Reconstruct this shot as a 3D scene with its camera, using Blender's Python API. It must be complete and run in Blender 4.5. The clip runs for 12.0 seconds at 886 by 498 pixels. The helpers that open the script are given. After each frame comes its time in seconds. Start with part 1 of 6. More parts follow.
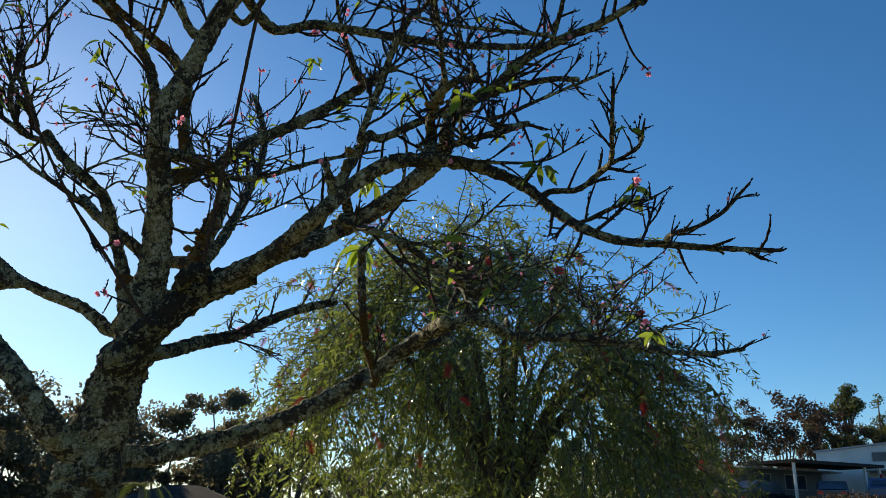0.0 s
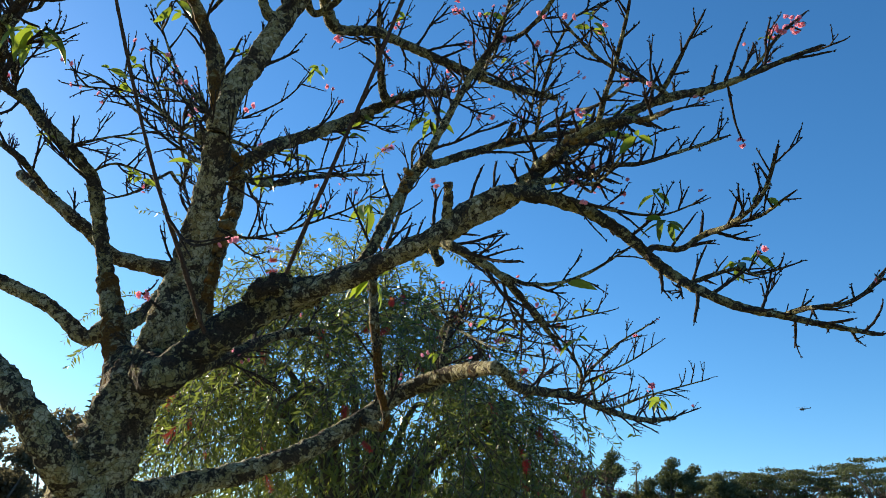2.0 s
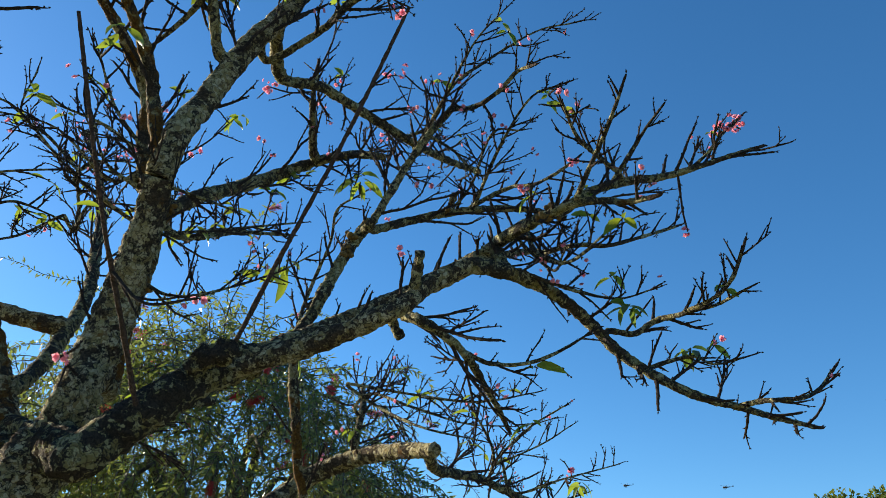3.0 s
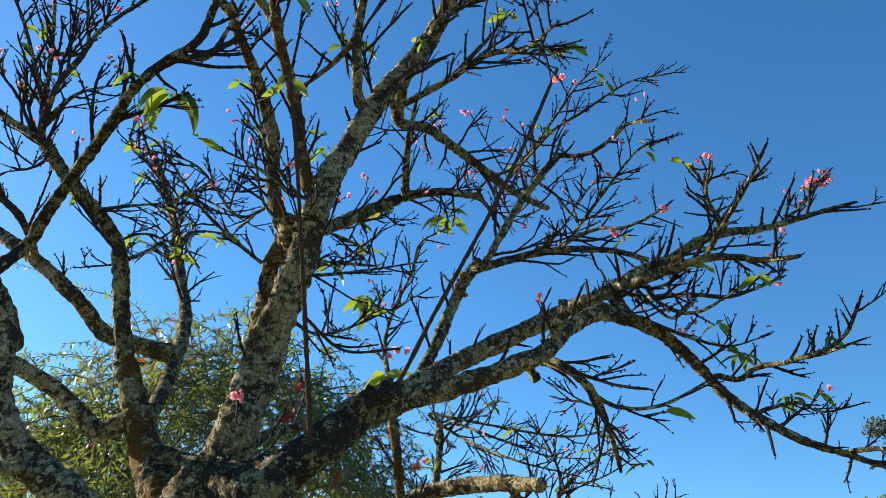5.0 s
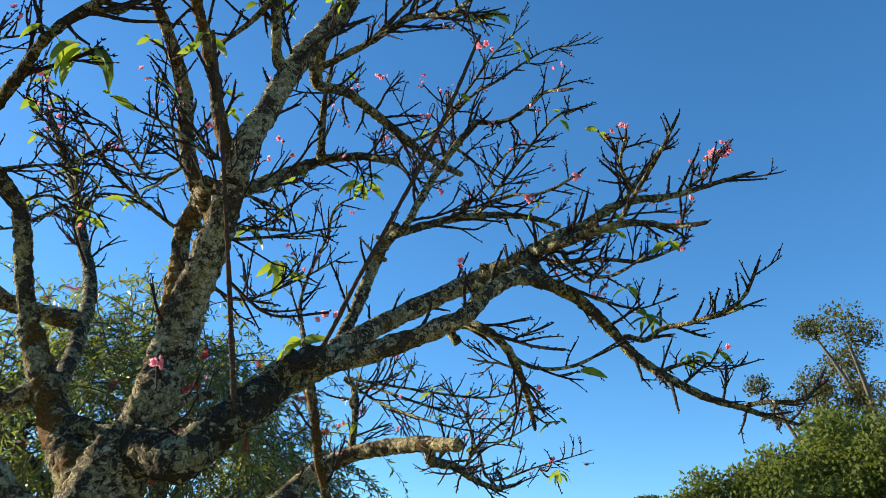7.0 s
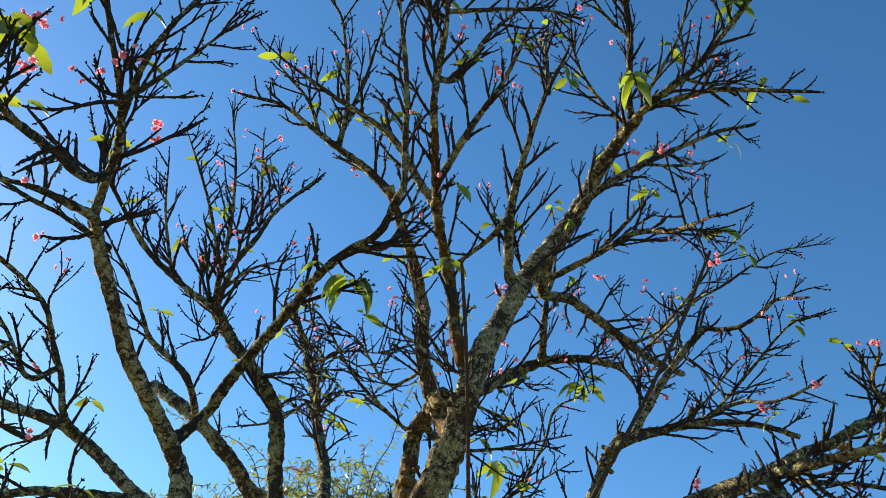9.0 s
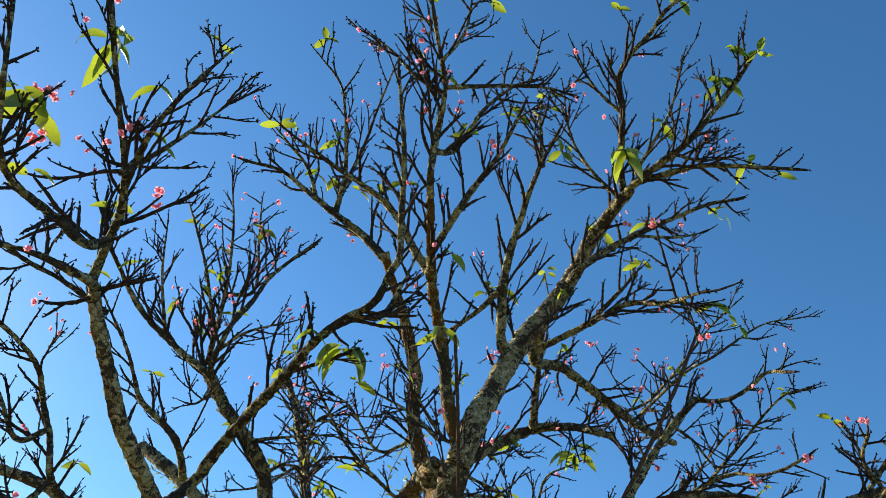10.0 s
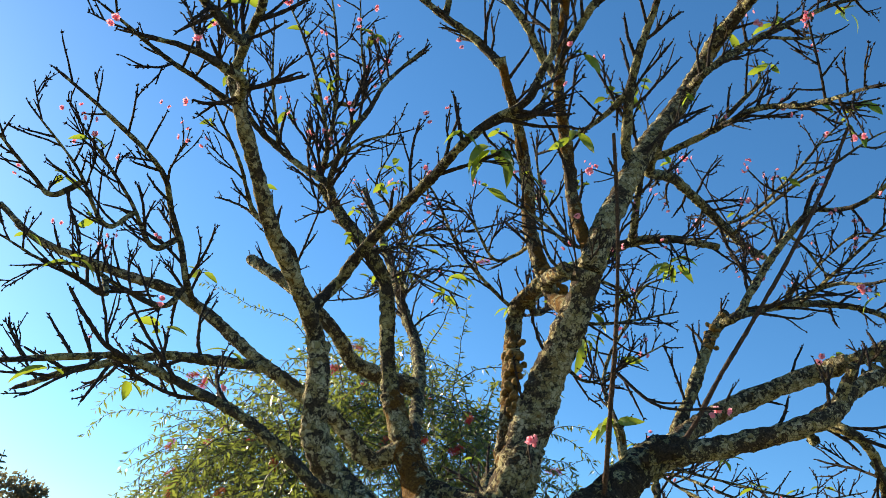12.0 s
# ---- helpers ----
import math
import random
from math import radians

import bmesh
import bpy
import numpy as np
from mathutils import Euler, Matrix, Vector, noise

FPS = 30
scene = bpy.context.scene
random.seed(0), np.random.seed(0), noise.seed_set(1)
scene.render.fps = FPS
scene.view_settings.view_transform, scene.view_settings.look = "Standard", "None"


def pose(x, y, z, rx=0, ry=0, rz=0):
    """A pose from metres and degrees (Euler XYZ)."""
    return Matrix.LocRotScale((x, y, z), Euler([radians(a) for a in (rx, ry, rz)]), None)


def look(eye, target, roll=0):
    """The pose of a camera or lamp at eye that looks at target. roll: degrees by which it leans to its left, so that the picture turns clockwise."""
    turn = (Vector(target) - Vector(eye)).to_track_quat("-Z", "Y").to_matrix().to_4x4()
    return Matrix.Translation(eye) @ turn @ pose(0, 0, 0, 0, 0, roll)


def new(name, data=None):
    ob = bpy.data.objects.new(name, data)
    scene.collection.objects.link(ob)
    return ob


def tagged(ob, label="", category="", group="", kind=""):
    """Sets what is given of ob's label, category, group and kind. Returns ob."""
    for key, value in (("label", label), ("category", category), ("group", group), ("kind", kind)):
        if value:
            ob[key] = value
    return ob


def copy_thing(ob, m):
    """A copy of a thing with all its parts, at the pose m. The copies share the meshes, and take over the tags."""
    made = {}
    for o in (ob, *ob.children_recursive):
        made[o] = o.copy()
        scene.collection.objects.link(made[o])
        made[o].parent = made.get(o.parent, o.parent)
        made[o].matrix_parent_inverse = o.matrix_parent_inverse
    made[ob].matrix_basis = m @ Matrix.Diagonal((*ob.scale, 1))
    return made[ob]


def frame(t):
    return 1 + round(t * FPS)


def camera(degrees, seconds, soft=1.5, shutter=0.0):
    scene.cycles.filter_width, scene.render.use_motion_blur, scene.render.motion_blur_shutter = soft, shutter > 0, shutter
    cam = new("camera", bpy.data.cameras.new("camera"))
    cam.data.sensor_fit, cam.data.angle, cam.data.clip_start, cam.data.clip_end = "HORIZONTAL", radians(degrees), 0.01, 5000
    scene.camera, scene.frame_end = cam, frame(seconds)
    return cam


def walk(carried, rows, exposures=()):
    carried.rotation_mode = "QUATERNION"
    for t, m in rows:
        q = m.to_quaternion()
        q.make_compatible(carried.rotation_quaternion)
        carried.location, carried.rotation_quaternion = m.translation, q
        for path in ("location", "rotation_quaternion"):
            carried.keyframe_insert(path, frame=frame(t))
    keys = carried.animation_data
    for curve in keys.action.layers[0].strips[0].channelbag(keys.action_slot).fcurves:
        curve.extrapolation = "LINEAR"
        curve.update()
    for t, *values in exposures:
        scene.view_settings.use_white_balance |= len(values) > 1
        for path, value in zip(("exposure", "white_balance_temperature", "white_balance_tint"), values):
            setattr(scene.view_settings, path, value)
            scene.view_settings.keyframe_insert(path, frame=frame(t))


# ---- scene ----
cam = camera(58.6, 12.0, soft=0.5)
PATH = [
    (0, (0.158, 0.099, 1.567), (0.056, 1.992, 2.204), 1.0),
    (0.5, (-0.145, 0.008, 1.567), (-0.170, 1.900, 2.217), 1.4),
    (1, (-0.495, 0.058, 1.549), (-0.279, 1.928, 2.226), 1.1),
    (1.5, (-0.690, 0.187, 1.553), (-0.382, 2.035, 2.254), 1.8),
    (2, (-0.846, 0.396, 1.581), (-0.452, 2.205, 2.337), 3.1),
    (2.5, (-1.058, 0.538, 1.605), (-0.408, 2.236, 2.438), 0.5),
    (2.8, (-1.111, 0.603, 1.627), (-0.343, 2.223, 2.485), 1.2),
    (3, (-1.147, 0.647, 1.642), (-0.421, 2.264, 2.569), 1.7),
    (3.5, (-1.189, 0.737, 1.666), (-0.503, 2.340, 2.646), 2.5),
    (3.7, (-1.241, 0.766, 1.660), (-0.534, 2.355, 2.647), 2.2),
    (5.3, (-1.725, 0.726, 1.665), (-0.935, 2.297, 2.619), 2.6),
    (5.5, (-1.742, 0.748, 1.675), (-0.940, 2.297, 2.653), 2.3),
    (6, (-1.776, 0.787, 1.680), (-0.967, 2.293, 2.718), 1.6),
    (6.5, (-1.743, 0.783, 1.654), (-0.816, 2.303, 2.565), 0.1),
    (6.7, (-1.725, 0.771, 1.648), (-0.704, 2.253, 2.520), -1.2),
    (8.3, (-1.825, 0.694, 1.687), (-1.224, 2.227, 2.822), 6.7),
    (8.5, (-1.842, 0.690, 1.694), (-1.329, 2.221, 2.875), 8.1),
    (9, (-1.868, 0.688, 1.707), (-1.436, 2.204, 2.938), 9.3),
    (9.5, (-1.882, 0.670, 1.715), (-1.461, 2.108, 3.041), 9.4),
    (10, (-1.891, 0.642, 1.716), (-1.492, 2.071, 3.057), 10.6),
    (10.5, (-1.908, 0.608, 1.712), (-1.530, 2.018, 3.080), 11.6),
    (11, (-1.906, 0.626, 1.692), (-1.495, 2.124, 2.952), 11.5),
    (11.5, (-2.005, 0.737, 1.659), (-1.555, 2.344, 2.762), 11.0),
    (12, (-2.152, 0.851, 1.640), (-1.680, 2.522, 2.632), 10.0),
]
EXPOSURES = [(0, 0.32, 8200, 7), (1, 0.42, 8200, 7), (2, 0.94, 8200, 7), (3.5, 0.93, 8200, 7), (5.5, 1.22, 8300, 7), (6.7, 1.2, 8300, 7), (8.5, 1.2, 9300, 9), (12, 1.28, 9300, 9)]
walk(cam, [(t, look(eye, target, roll)) for t, eye, target, roll in PATH], EXPOSURES)

# ---- world, sun ----
SUN_AZ, SUN_EL = -35.0, 21.0   # degrees from +y towards +x, and above the horizon
sun_way = Vector((math.sin(radians(SUN_AZ)) * math.cos(radians(SUN_EL)), math.cos(radians(SUN_AZ)) * math.cos(radians(SUN_EL)), math.sin(radians(SUN_EL))))
world = bpy.data.worlds.new("world")
scene.world = world
world.use_nodes = True
wn = world.node_tree.nodes
sky = wn.new("ShaderNodeTexSky")
sky.sky_type = "NISHITA"
sky.sun_disc = False
sky.sun_elevation = radians(SUN_EL)
sky.sun_rotation = radians(SUN_AZ)
sky.altitude = 300.0
sky.air_density, sky.dust_density, sky.ozone_density = 0.94, 0.2, 7.0
wn["Background"].inputs["Strength"].default_value = 0.11
depth = wn.new("ShaderNodeHueSaturation")
depth.inputs["Saturation"].default_value = 1.13
depth.inputs["Value"].default_value = 1.16
world.node_tree.links.new(sky.outputs["Color"], depth.inputs["Color"])
world.node_tree.links.new(depth.outputs["Color"], wn["Background"].inputs["Color"])
sun = new("sun", bpy.data.lights.new("sun", "SUN"))
sun.data.energy, sun.data.angle, sun.data.color = 5.0, radians(0.6), (1.0, 0.93, 0.82)
sun.rotation_mode = "QUATERNION"
sun.rotation_quaternion = sun_way.to_track_quat("Z", "Y")

# ---- materials ----
def material(name, rough=0.8):
    m = bpy.data.materials.new(name)
    m.use_nodes = True
    b = m.node_tree.nodes["Principled BSDF"]
    b.inputs["Roughness"].default_value = rough
    return m, m.node_tree.nodes, m.node_tree.links, b


def node(nodes, kind, **values):
    n = nodes.new(kind)
    for key, v in values.items():
        n.inputs[key.replace("_", " ")].default_value = v
    return n


def ramp(nodes, links, fac, stops):
    r = nodes.new("ShaderNodeValToRGB")
    e = r.color_ramp.elements
    while len(e) < len(stops):
        e.new(0.5)
    for el, (at, col) in zip(e, stops):
        el.position, el.color = at, (*col, 1)
    links.new(fac, r.inputs["Fac"])
    return r.outputs["Color"]


def mix(nodes, links, fac, a, b):
    m = nodes.new("ShaderNodeMix")
    m.data_type = "RGBA"
    for sock, v in ((m.inputs[0], fac), (m.inputs[6], a), (m.inputs[7], b)):
        if isinstance(v, (tuple, float, int)):
            sock.default_value = (*v, 1) if isinstance(v, tuple) else v
        else:
            links.new(v, sock)
    return m.outputs[2]


def bump(nodes, links, bsdf, height, strength, distance):
    b = node(nodes, "ShaderNodeBump", Strength=strength, Distance=distance)
    links.new(height, b.inputs["Height"])
    links.new(b.outputs["Normal"], bsdf.inputs["Normal"])


def calc(nodes, links, op, a, b):
    m = nodes.new("ShaderNodeMath")
    m.operation = op
    for sock, v in zip(m.inputs, (a, b)):
        if isinstance(v, (float, int)):
            sock.default_value = v
        else:
            links.new(v, sock)
    return m.outputs[0]


def bark_material(name, dark, light, lichen, bare, moss=0.0, grey=0.0):
    """Rough cracked bark under crusts of lichen (fewer the higher bare is), with rusty moss cushions."""
    m, n, l, b = material(name, 0.95)
    b.inputs["Specular IOR Level"].default_value = 0.2
    pos = n.new("ShaderNodeTexCoord").outputs["Object"]
    warp = node(n, "ShaderNodeTexNoise", Scale=35.0, Detail=4.0, Roughness=0.6)
    l.new(pos, warp.inputs["Vector"])
    bent = n.new("ShaderNodeVectorMath")
    bent.operation = "MULTIPLY_ADD"
    bent.inputs[1].default_value = (0.035, 0.035, 0.035)
    l.new(warp.outputs["Color"], bent.inputs[0])
    l.new(pos, bent.inputs[2])
    grain = node(n, "ShaderNodeTexNoise", Scale=150.0, Detail=6.0, Roughness=0.7)
    big = node(n, "ShaderNodeTexNoise", Scale=10.0, Detail=4.0, Roughness=0.6)
    mossy = node(n, "ShaderNodeTexNoise", Scale=6.5, Detail=6.0, Roughness=0.7)
    for x in (grain, big, mossy):
        l.new(pos, x.inputs["Vector"])
    crusts = node(n, "ShaderNodeTexVoronoi", Scale=75.0)
    plates = node(n, "ShaderNodeTexVoronoi", Scale=30.0)
    cracks = node(n, "ShaderNodeTexVoronoi", Scale=48.0)
    cracks.feature = "DISTANCE_TO_EDGE"
    for x in (crusts, plates, cracks):
        l.new(bent.outputs[0], x.inputs["Vector"])
    tone = n.new("ShaderNodeSeparateColor")
    l.new(crusts.outputs["Color"], tone.inputs[0])
    tone2 = n.new("ShaderNodeSeparateColor")
    l.new(plates.outputs["Color"], tone2.inputs[0])
    cover = calc(n, l, "ADD", calc(n, l, "MULTIPLY", big.outputs["Fac"], 0.9), calc(n, l, "MULTIPLY", tone.outputs[0], 0.26))
    cover = calc(n, l, "ADD", cover, calc(n, l, "MULTIPLY", tone2.outputs[0], 0.2))
    cover = calc(n, l, "ADD", cover, calc(n, l, "MULTIPLY", grain.outputs["Fac"], 0.5))
    mask = ramp(n, l, cover, [(bare, (0, 0, 0)), (bare + 0.05, (1, 1, 1))])
    base = ramp(n, l, grain.outputs["Fac"], [(0.35, dark), (0.68, light)])
    olive = tuple(0.62 * a * k for a, k in zip(lichen, (1.0, 0.98, 0.7)))
    brown = tuple(0.5 * a * k for a, k in zip(lichen, (1.05, 0.85, 0.6)))
    crust = ramp(n, l, tone.outputs[1], [(0.0, brown), (0.35, olive), (0.8, lichen)])
    crust = mix(n, l, ramp(n, l, grain.outputs["Fac"], [(0.4, (0.55, 0.55, 0.55)), (0.52, (0, 0, 0))]), crust, brown)
    col = mix(n, l, mask, base, crust)
    split = ramp(n, l, cracks.outputs["Distance"], [(0.0, (0.8, 0.8, 0.8)), (0.09, (0, 0, 0))])
    col = mix(n, l, split, col, dark)
    if moss:
        mm = ramp(n, l, mossy.outputs["Fac"], [(0.7 - moss, (0, 0, 0)), (0.76 - moss, (1, 1, 1))])
        rust = ramp(n, l, grain.outputs["Fac"], [(0.3, (0.05, 0.022, 0.006)), (0.55, (0.2, 0.095, 0.02)), (0.75, (0.34, 0.2, 0.05))])
        col = mix(n, l, mm, col, rust)
    l.new(col, b.inputs["Base Color"])
    h = calc(n, l, "ADD", grain.outputs["Fac"], calc(n, l, "MULTIPLY", mask, 0.35))
    h = calc(n, l, "SUBTRACT", h, calc(n, l, "MULTIPLY", split, 0.35))
    bump(n, l, b, h, 1.0, 0.018)
    return m


def leaf_material(name, a, b_, glow, rough=0.45, through_share=0.5):
    """A thin leaf: gloss above, light shining through it."""
    m, n, l, b = material(name, rough)
    out = n["Material Output"]
    info = n.new("ShaderNodeObjectInfo").outputs["Random"]
    isle = n.new("ShaderNodeNewGeometry").outputs["Random Per Island"]
    add = n.new("ShaderNodeMath")
    add.operation = "ADD"
    l.new(info, add.inputs[0])
    l.new(isle, add.inputs[1])
    frac = n.new("ShaderNodeMath")
    frac.operation = "FRACT"
    l.new(add.outputs[0], frac.inputs[0])
    tex = node(n, "ShaderNodeTexNoise", Scale=40.0, Detail=4.0)
    l.new(n.new("ShaderNodeTexCoord").outputs["Object"], tex.inputs["Vector"])
    c = mix(n, l, tex.outputs["Fac"], ramp(n, l, frac.outputs[0], [(0.0, a), (1.0, b_)]), a)
    l.new(c, b.inputs["Base Color"])
    tr = n.new("ShaderNodeBsdfTranslucent")
    l.new(mix(n, l, 0.6, c, glow), tr.inputs["Color"])
    ms = n.new("ShaderNodeMixShader")
    ms.inputs[0].default_value = through_share
    l.new(b.outputs[0], ms.inputs[1])
    l.new(tr.outputs[0], ms.inputs[2])
    l.new(ms.outputs[0], out.inputs["Surface"])
    return m


def plain(name, a, b_, rough=0.7, scale=3.0, metallic=0.0):
    m, n, l, b = material(name, rough)
    t = node(n, "ShaderNodeTexNoise", Scale=scale, Detail=6.0, Roughness=0.65)
    l.new(n.new("ShaderNodeTexCoord").outputs["Object"], t.inputs["Vector"])
    l.new(ramp(n, l, t.outputs["Fac"], [(0.3, a), (0.7, b_)]), b.inputs["Base Color"])
    b.inputs["Metallic"].default_value = metallic
    bump(n, l, b, t.outputs["Fac"], 0.2, 0.01)
    return m


BARK = bark_material("lichen_bark", (0.028, 0.02, 0.014), (0.16, 0.12, 0.085), (0.62, 0.58, 0.4), 0.88, 0.09)
MOSSY = bark_material("mossy_bark", (0.028, 0.02, 0.014), (0.15, 0.11, 0.075), (0.56, 0.53, 0.35), 0.9, 0.22)
LIMB = bark_material("limb_bark", (0.026, 0.022, 0.018), (0.125, 0.105, 0.082), (0.52, 0.51, 0.32), 0.91, 0.05)
TWIG = bark_material("twig_bark", (0.024, 0.017, 0.015), (0.105, 0.078, 0.068), (0.28, 0.26, 0.19), 1.08)
SHOOT = bark_material("shoot_bark", (0.06, 0.038, 0.03), (0.17, 0.11, 0.085), (0.3, 0.26, 0.2), 1.15)
DARK = bark_material("dark_bark", (0.018, 0.014, 0.011), (0.085, 0.066, 0.05), (0.44, 0.43, 0.27), 0.95, 0.05)
BURR = bark_material("burr_bark", (0.008, 0.006, 0.005), (0.05, 0.032, 0.022), (0.2, 0.17, 0.1), 1.08)
LEAF = leaf_material("cherry_leaf", (0.06, 0.125, 0.028), (0.17, 0.235, 0.03), (0.44, 0.58, 0.06), 0.4, 0.44)
YOUNG = leaf_material("dark_cherry_leaf", (0.045, 0.1, 0.03), (0.08, 0.14, 0.03), (0.25, 0.38, 0.05), 0.35, 0.35)
PETAL = leaf_material("petal", (0.82, 0.3, 0.42), (0.9, 0.52, 0.6), (0.95, 0.42, 0.54), 0.6, 0.5)
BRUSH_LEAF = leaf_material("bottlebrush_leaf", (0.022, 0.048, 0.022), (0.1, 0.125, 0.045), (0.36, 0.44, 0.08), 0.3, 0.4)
BRUSH_RED = leaf_material("bottlebrush_red", (0.45, 0.03, 0.04), (0.6, 0.09, 0.09), (0.7, 0.1, 0.1), 0.6, 0.45)
BRUSH_BARK = plain("bottlebrush_bark", (0.03, 0.025, 0.02), (0.1, 0.085, 0.07), 0.95, 25)
FAR_GREEN = leaf_material("far_leaf", (0.042, 0.06, 0.028), (0.1, 0.12, 0.052), (0.16, 0.2, 0.07), 0.75, 0.32)
# woodland leaves lightened and greyed, so the bright haze sits in their colour
FAR_HAZED = leaf_material("far_hazed_leaf", (0.08, 0.082, 0.058), (0.16, 0.14, 0.1), (0.24, 0.22, 0.13), 0.8, 0.5)
FAR_RED = leaf_material("far_red_brown_leaf", (0.05, 0.032, 0.022), (0.11, 0.065, 0.04), (0.16, 0.1, 0.05), 0.8, 0.2)
FAR_OLIVE = leaf_material("olive_leaf", (0.045, 0.052, 0.016), (0.1, 0.095, 0.03), (0.18, 0.18, 0.04), 0.85, 0.3)
FAR_BRIGHT = leaf_material("rain_tree_leaf", (0.05, 0.08, 0.016), (0.125, 0.155, 0.034), (0.24, 0.3, 0.045), 0.85, 0.35)
FAR_BARK = plain("far_bark", (0.06, 0.05, 0.04), (0.16, 0.14, 0.12), 0.9, 6)
# lawn is mostly unseen; pale warm tone bounces fill light onto the limbs
BOUNCE_GRASS = plain("lawn", (0.15, 0.14, 0.05), (0.3, 0.26, 0.12), 0.95, 0.6)
WALL = plain("weathered_white_wall", (0.6, 0.6, 0.58), (0.74, 0.74, 0.72), 0.8, 0.8)
GREY_WALL = plain("grey_wall", (0.11, 0.115, 0.125), (0.17, 0.175, 0.185), 0.8, 0.8)
BEIGE = plain("beige_wall", (0.42, 0.34, 0.22), (0.52, 0.44, 0.3), 0.8, 0.8)
ROOF = plain("dark_shingle_roof", (0.03, 0.027, 0.027), (0.06, 0.053, 0.05), 1.0, 5)
ROOF.node_tree.nodes["Principled BSDF"].inputs["Specular IOR Level"].default_value = 0.05
LIGHT_ROOF = plain("grey_metal_roof", (0.3, 0.31, 0.33), (0.42, 0.43, 0.45), 0.5, 1.5)
PANE = plain("dark_window_pane", (0.02, 0.03, 0.05), (0.04, 0.06, 0.1), 0.12, 2)
STEEL = plain("painted_steel", (0.4, 0.38, 0.34), (0.5, 0.47, 0.42), 0.5, 8)
CAR_WHITE = plain("white_car_paint", (0.6, 0.61, 0.63), (0.66, 0.67, 0.69), 0.2, 2)
CAR_DARK = plain("dark_car_paint", (0.02, 0.02, 0.025), (0.035, 0.035, 0.04), 0.2, 2)
CAR_BLUE = plain("blue_car_paint", (0.03, 0.07, 0.15), (0.05, 0.1, 0.2), 0.2, 2)
TYRE = plain("tyre_rubber", (0.015, 0.015, 0.015), (0.03, 0.03, 0.03), 0.9, 20)
TAIL = plain("tail_light_red", (0.45, 0.02, 0.02), (0.6, 0.03, 0.03), 0.25, 10)
DARK_HULL = plain("helicopter_paint", (0.02, 0.022, 0.02), (0.04, 0.042, 0.04), 0.6, 0.5)


# ---- building blocks ----
class Geo:
    """Vertices and faces of one mesh."""

    def __init__(self):
        self.v, self.f, self.n = [], [], 0

    def add(self, verts, faces):
        self.v.append(np.asarray(verts, float))
        self.f.extend([tuple(i + self.n for i in q) for q in faces])
        self.n += len(verts)

    def mesh(self, name, mat, smooth=True):
        me = bpy.data.meshes.new(name)
        me.from_pydata(np.concatenate(self.v).tolist() if self.v else [], [], self.f)
        me.materials.append(mat)
        if smooth:
            me.polygons.foreach_set("use_smooth", [True] * len(me.polygons))
        me.update()
        return me


def group_of(name, place, label, category, group="", kind=""):
    """The Empty of a thing, at its base."""
    ob = new(name)
    ob.empty_display_size = 0.1
    ob.location = place
    return tagged(ob, label, category, group, kind)


def part(name, data, parent, label="", local=None):
    """One mesh object under a thing or part; its vertices are in world metres unless local is given."""
    ob = new(name, data)
    ob.parent = parent
    base = Matrix.Identity(4)
    p = parent
    while p is not None:
        base = p.matrix_basis @ base
        p = p.parent
    ob.matrix_basis = local if local is not None else base.inverted()
    return tagged(ob, label)


def spline(points, step):
    """Catmull-Rom through (x, y, z, r), about one sample every step metres."""
    p = np.array(points, float)
    p = np.concatenate([[2 * p[0] - p[1]], p, [2 * p[-1] - p[-2]]])
    out = []
    for a, b, c, d in zip(p[:-3], p[1:-2], p[2:-1], p[3:]):
        k = max(1, int(np.linalg.norm((c - b)[:3]) / step))
        for t in np.arange(k) / k:
            out.append(0.5 * (2 * b + (c - a) * t + (2 * a - 5 * b + 4 * c - d) * t * t + (3 * b - a - 3 * c + d) * t**3))
    out.append(p[-2])
    out = np.array(out)
    out[:, 3] = np.maximum(out[:, 3], 0.0012)
    return out


def tube(geo, path, sides, rough=0.0, rng=None, cap=True):
    """A round limb along path (x, y, z, r), with lumps of up to rough times its radius."""
    p, r = path[:, :3], path[:, 3]
    t = np.gradient(p, axis=0)
    t /= np.linalg.norm(t, axis=1)[:, None] + 1e-9
    u = np.cross(t[0], (0.3, 0.2, 0.93) if abs(t[0][2]) < 0.9 else (1, 0, 0))
    ang = np.arange(sides) * 2 * np.pi / sides
    verts = []
    for i in range(len(p)):
        u = u - t[i] * (u @ t[i])
        u /= np.linalg.norm(u) + 1e-9
        w = np.cross(t[i], u)
        rr = np.full(sides, r[i])
        if rough:
            for k in range(sides):
                q = p[i] + r[i] * (np.cos(ang[k]) * u + np.sin(ang[k]) * w)
                rr[k] *= 1 + rough * (0.55 * noise.noise(Vector(q * 13.0)) + 0.8 * noise.noise(Vector(q * 42.0)) + 0.6 * noise.noise(Vector(q * 105.0)))
        verts.append(p[i] + rr[:, None] * (np.cos(ang)[:, None] * u + np.sin(ang)[:, None] * w))
    faces = []
    for i in range(len(p) - 1):
        a, b = i * sides, (i + 1) * sides
        faces += [(a + k, a + (k + 1) % sides, b + (k + 1) % sides, b + k) for k in range(sides)]
    if cap:
        faces.append(tuple(range(sides))[::-1])
        faces.append(tuple(range(len(p) * sides - sides, len(p) * sides)))
    geo.add(np.concatenate(verts), faces)


UP = np.array((0.0, 0.0, 1.0))


def unit(v):
    return v / (np.linalg.norm(v) + 1e-9)


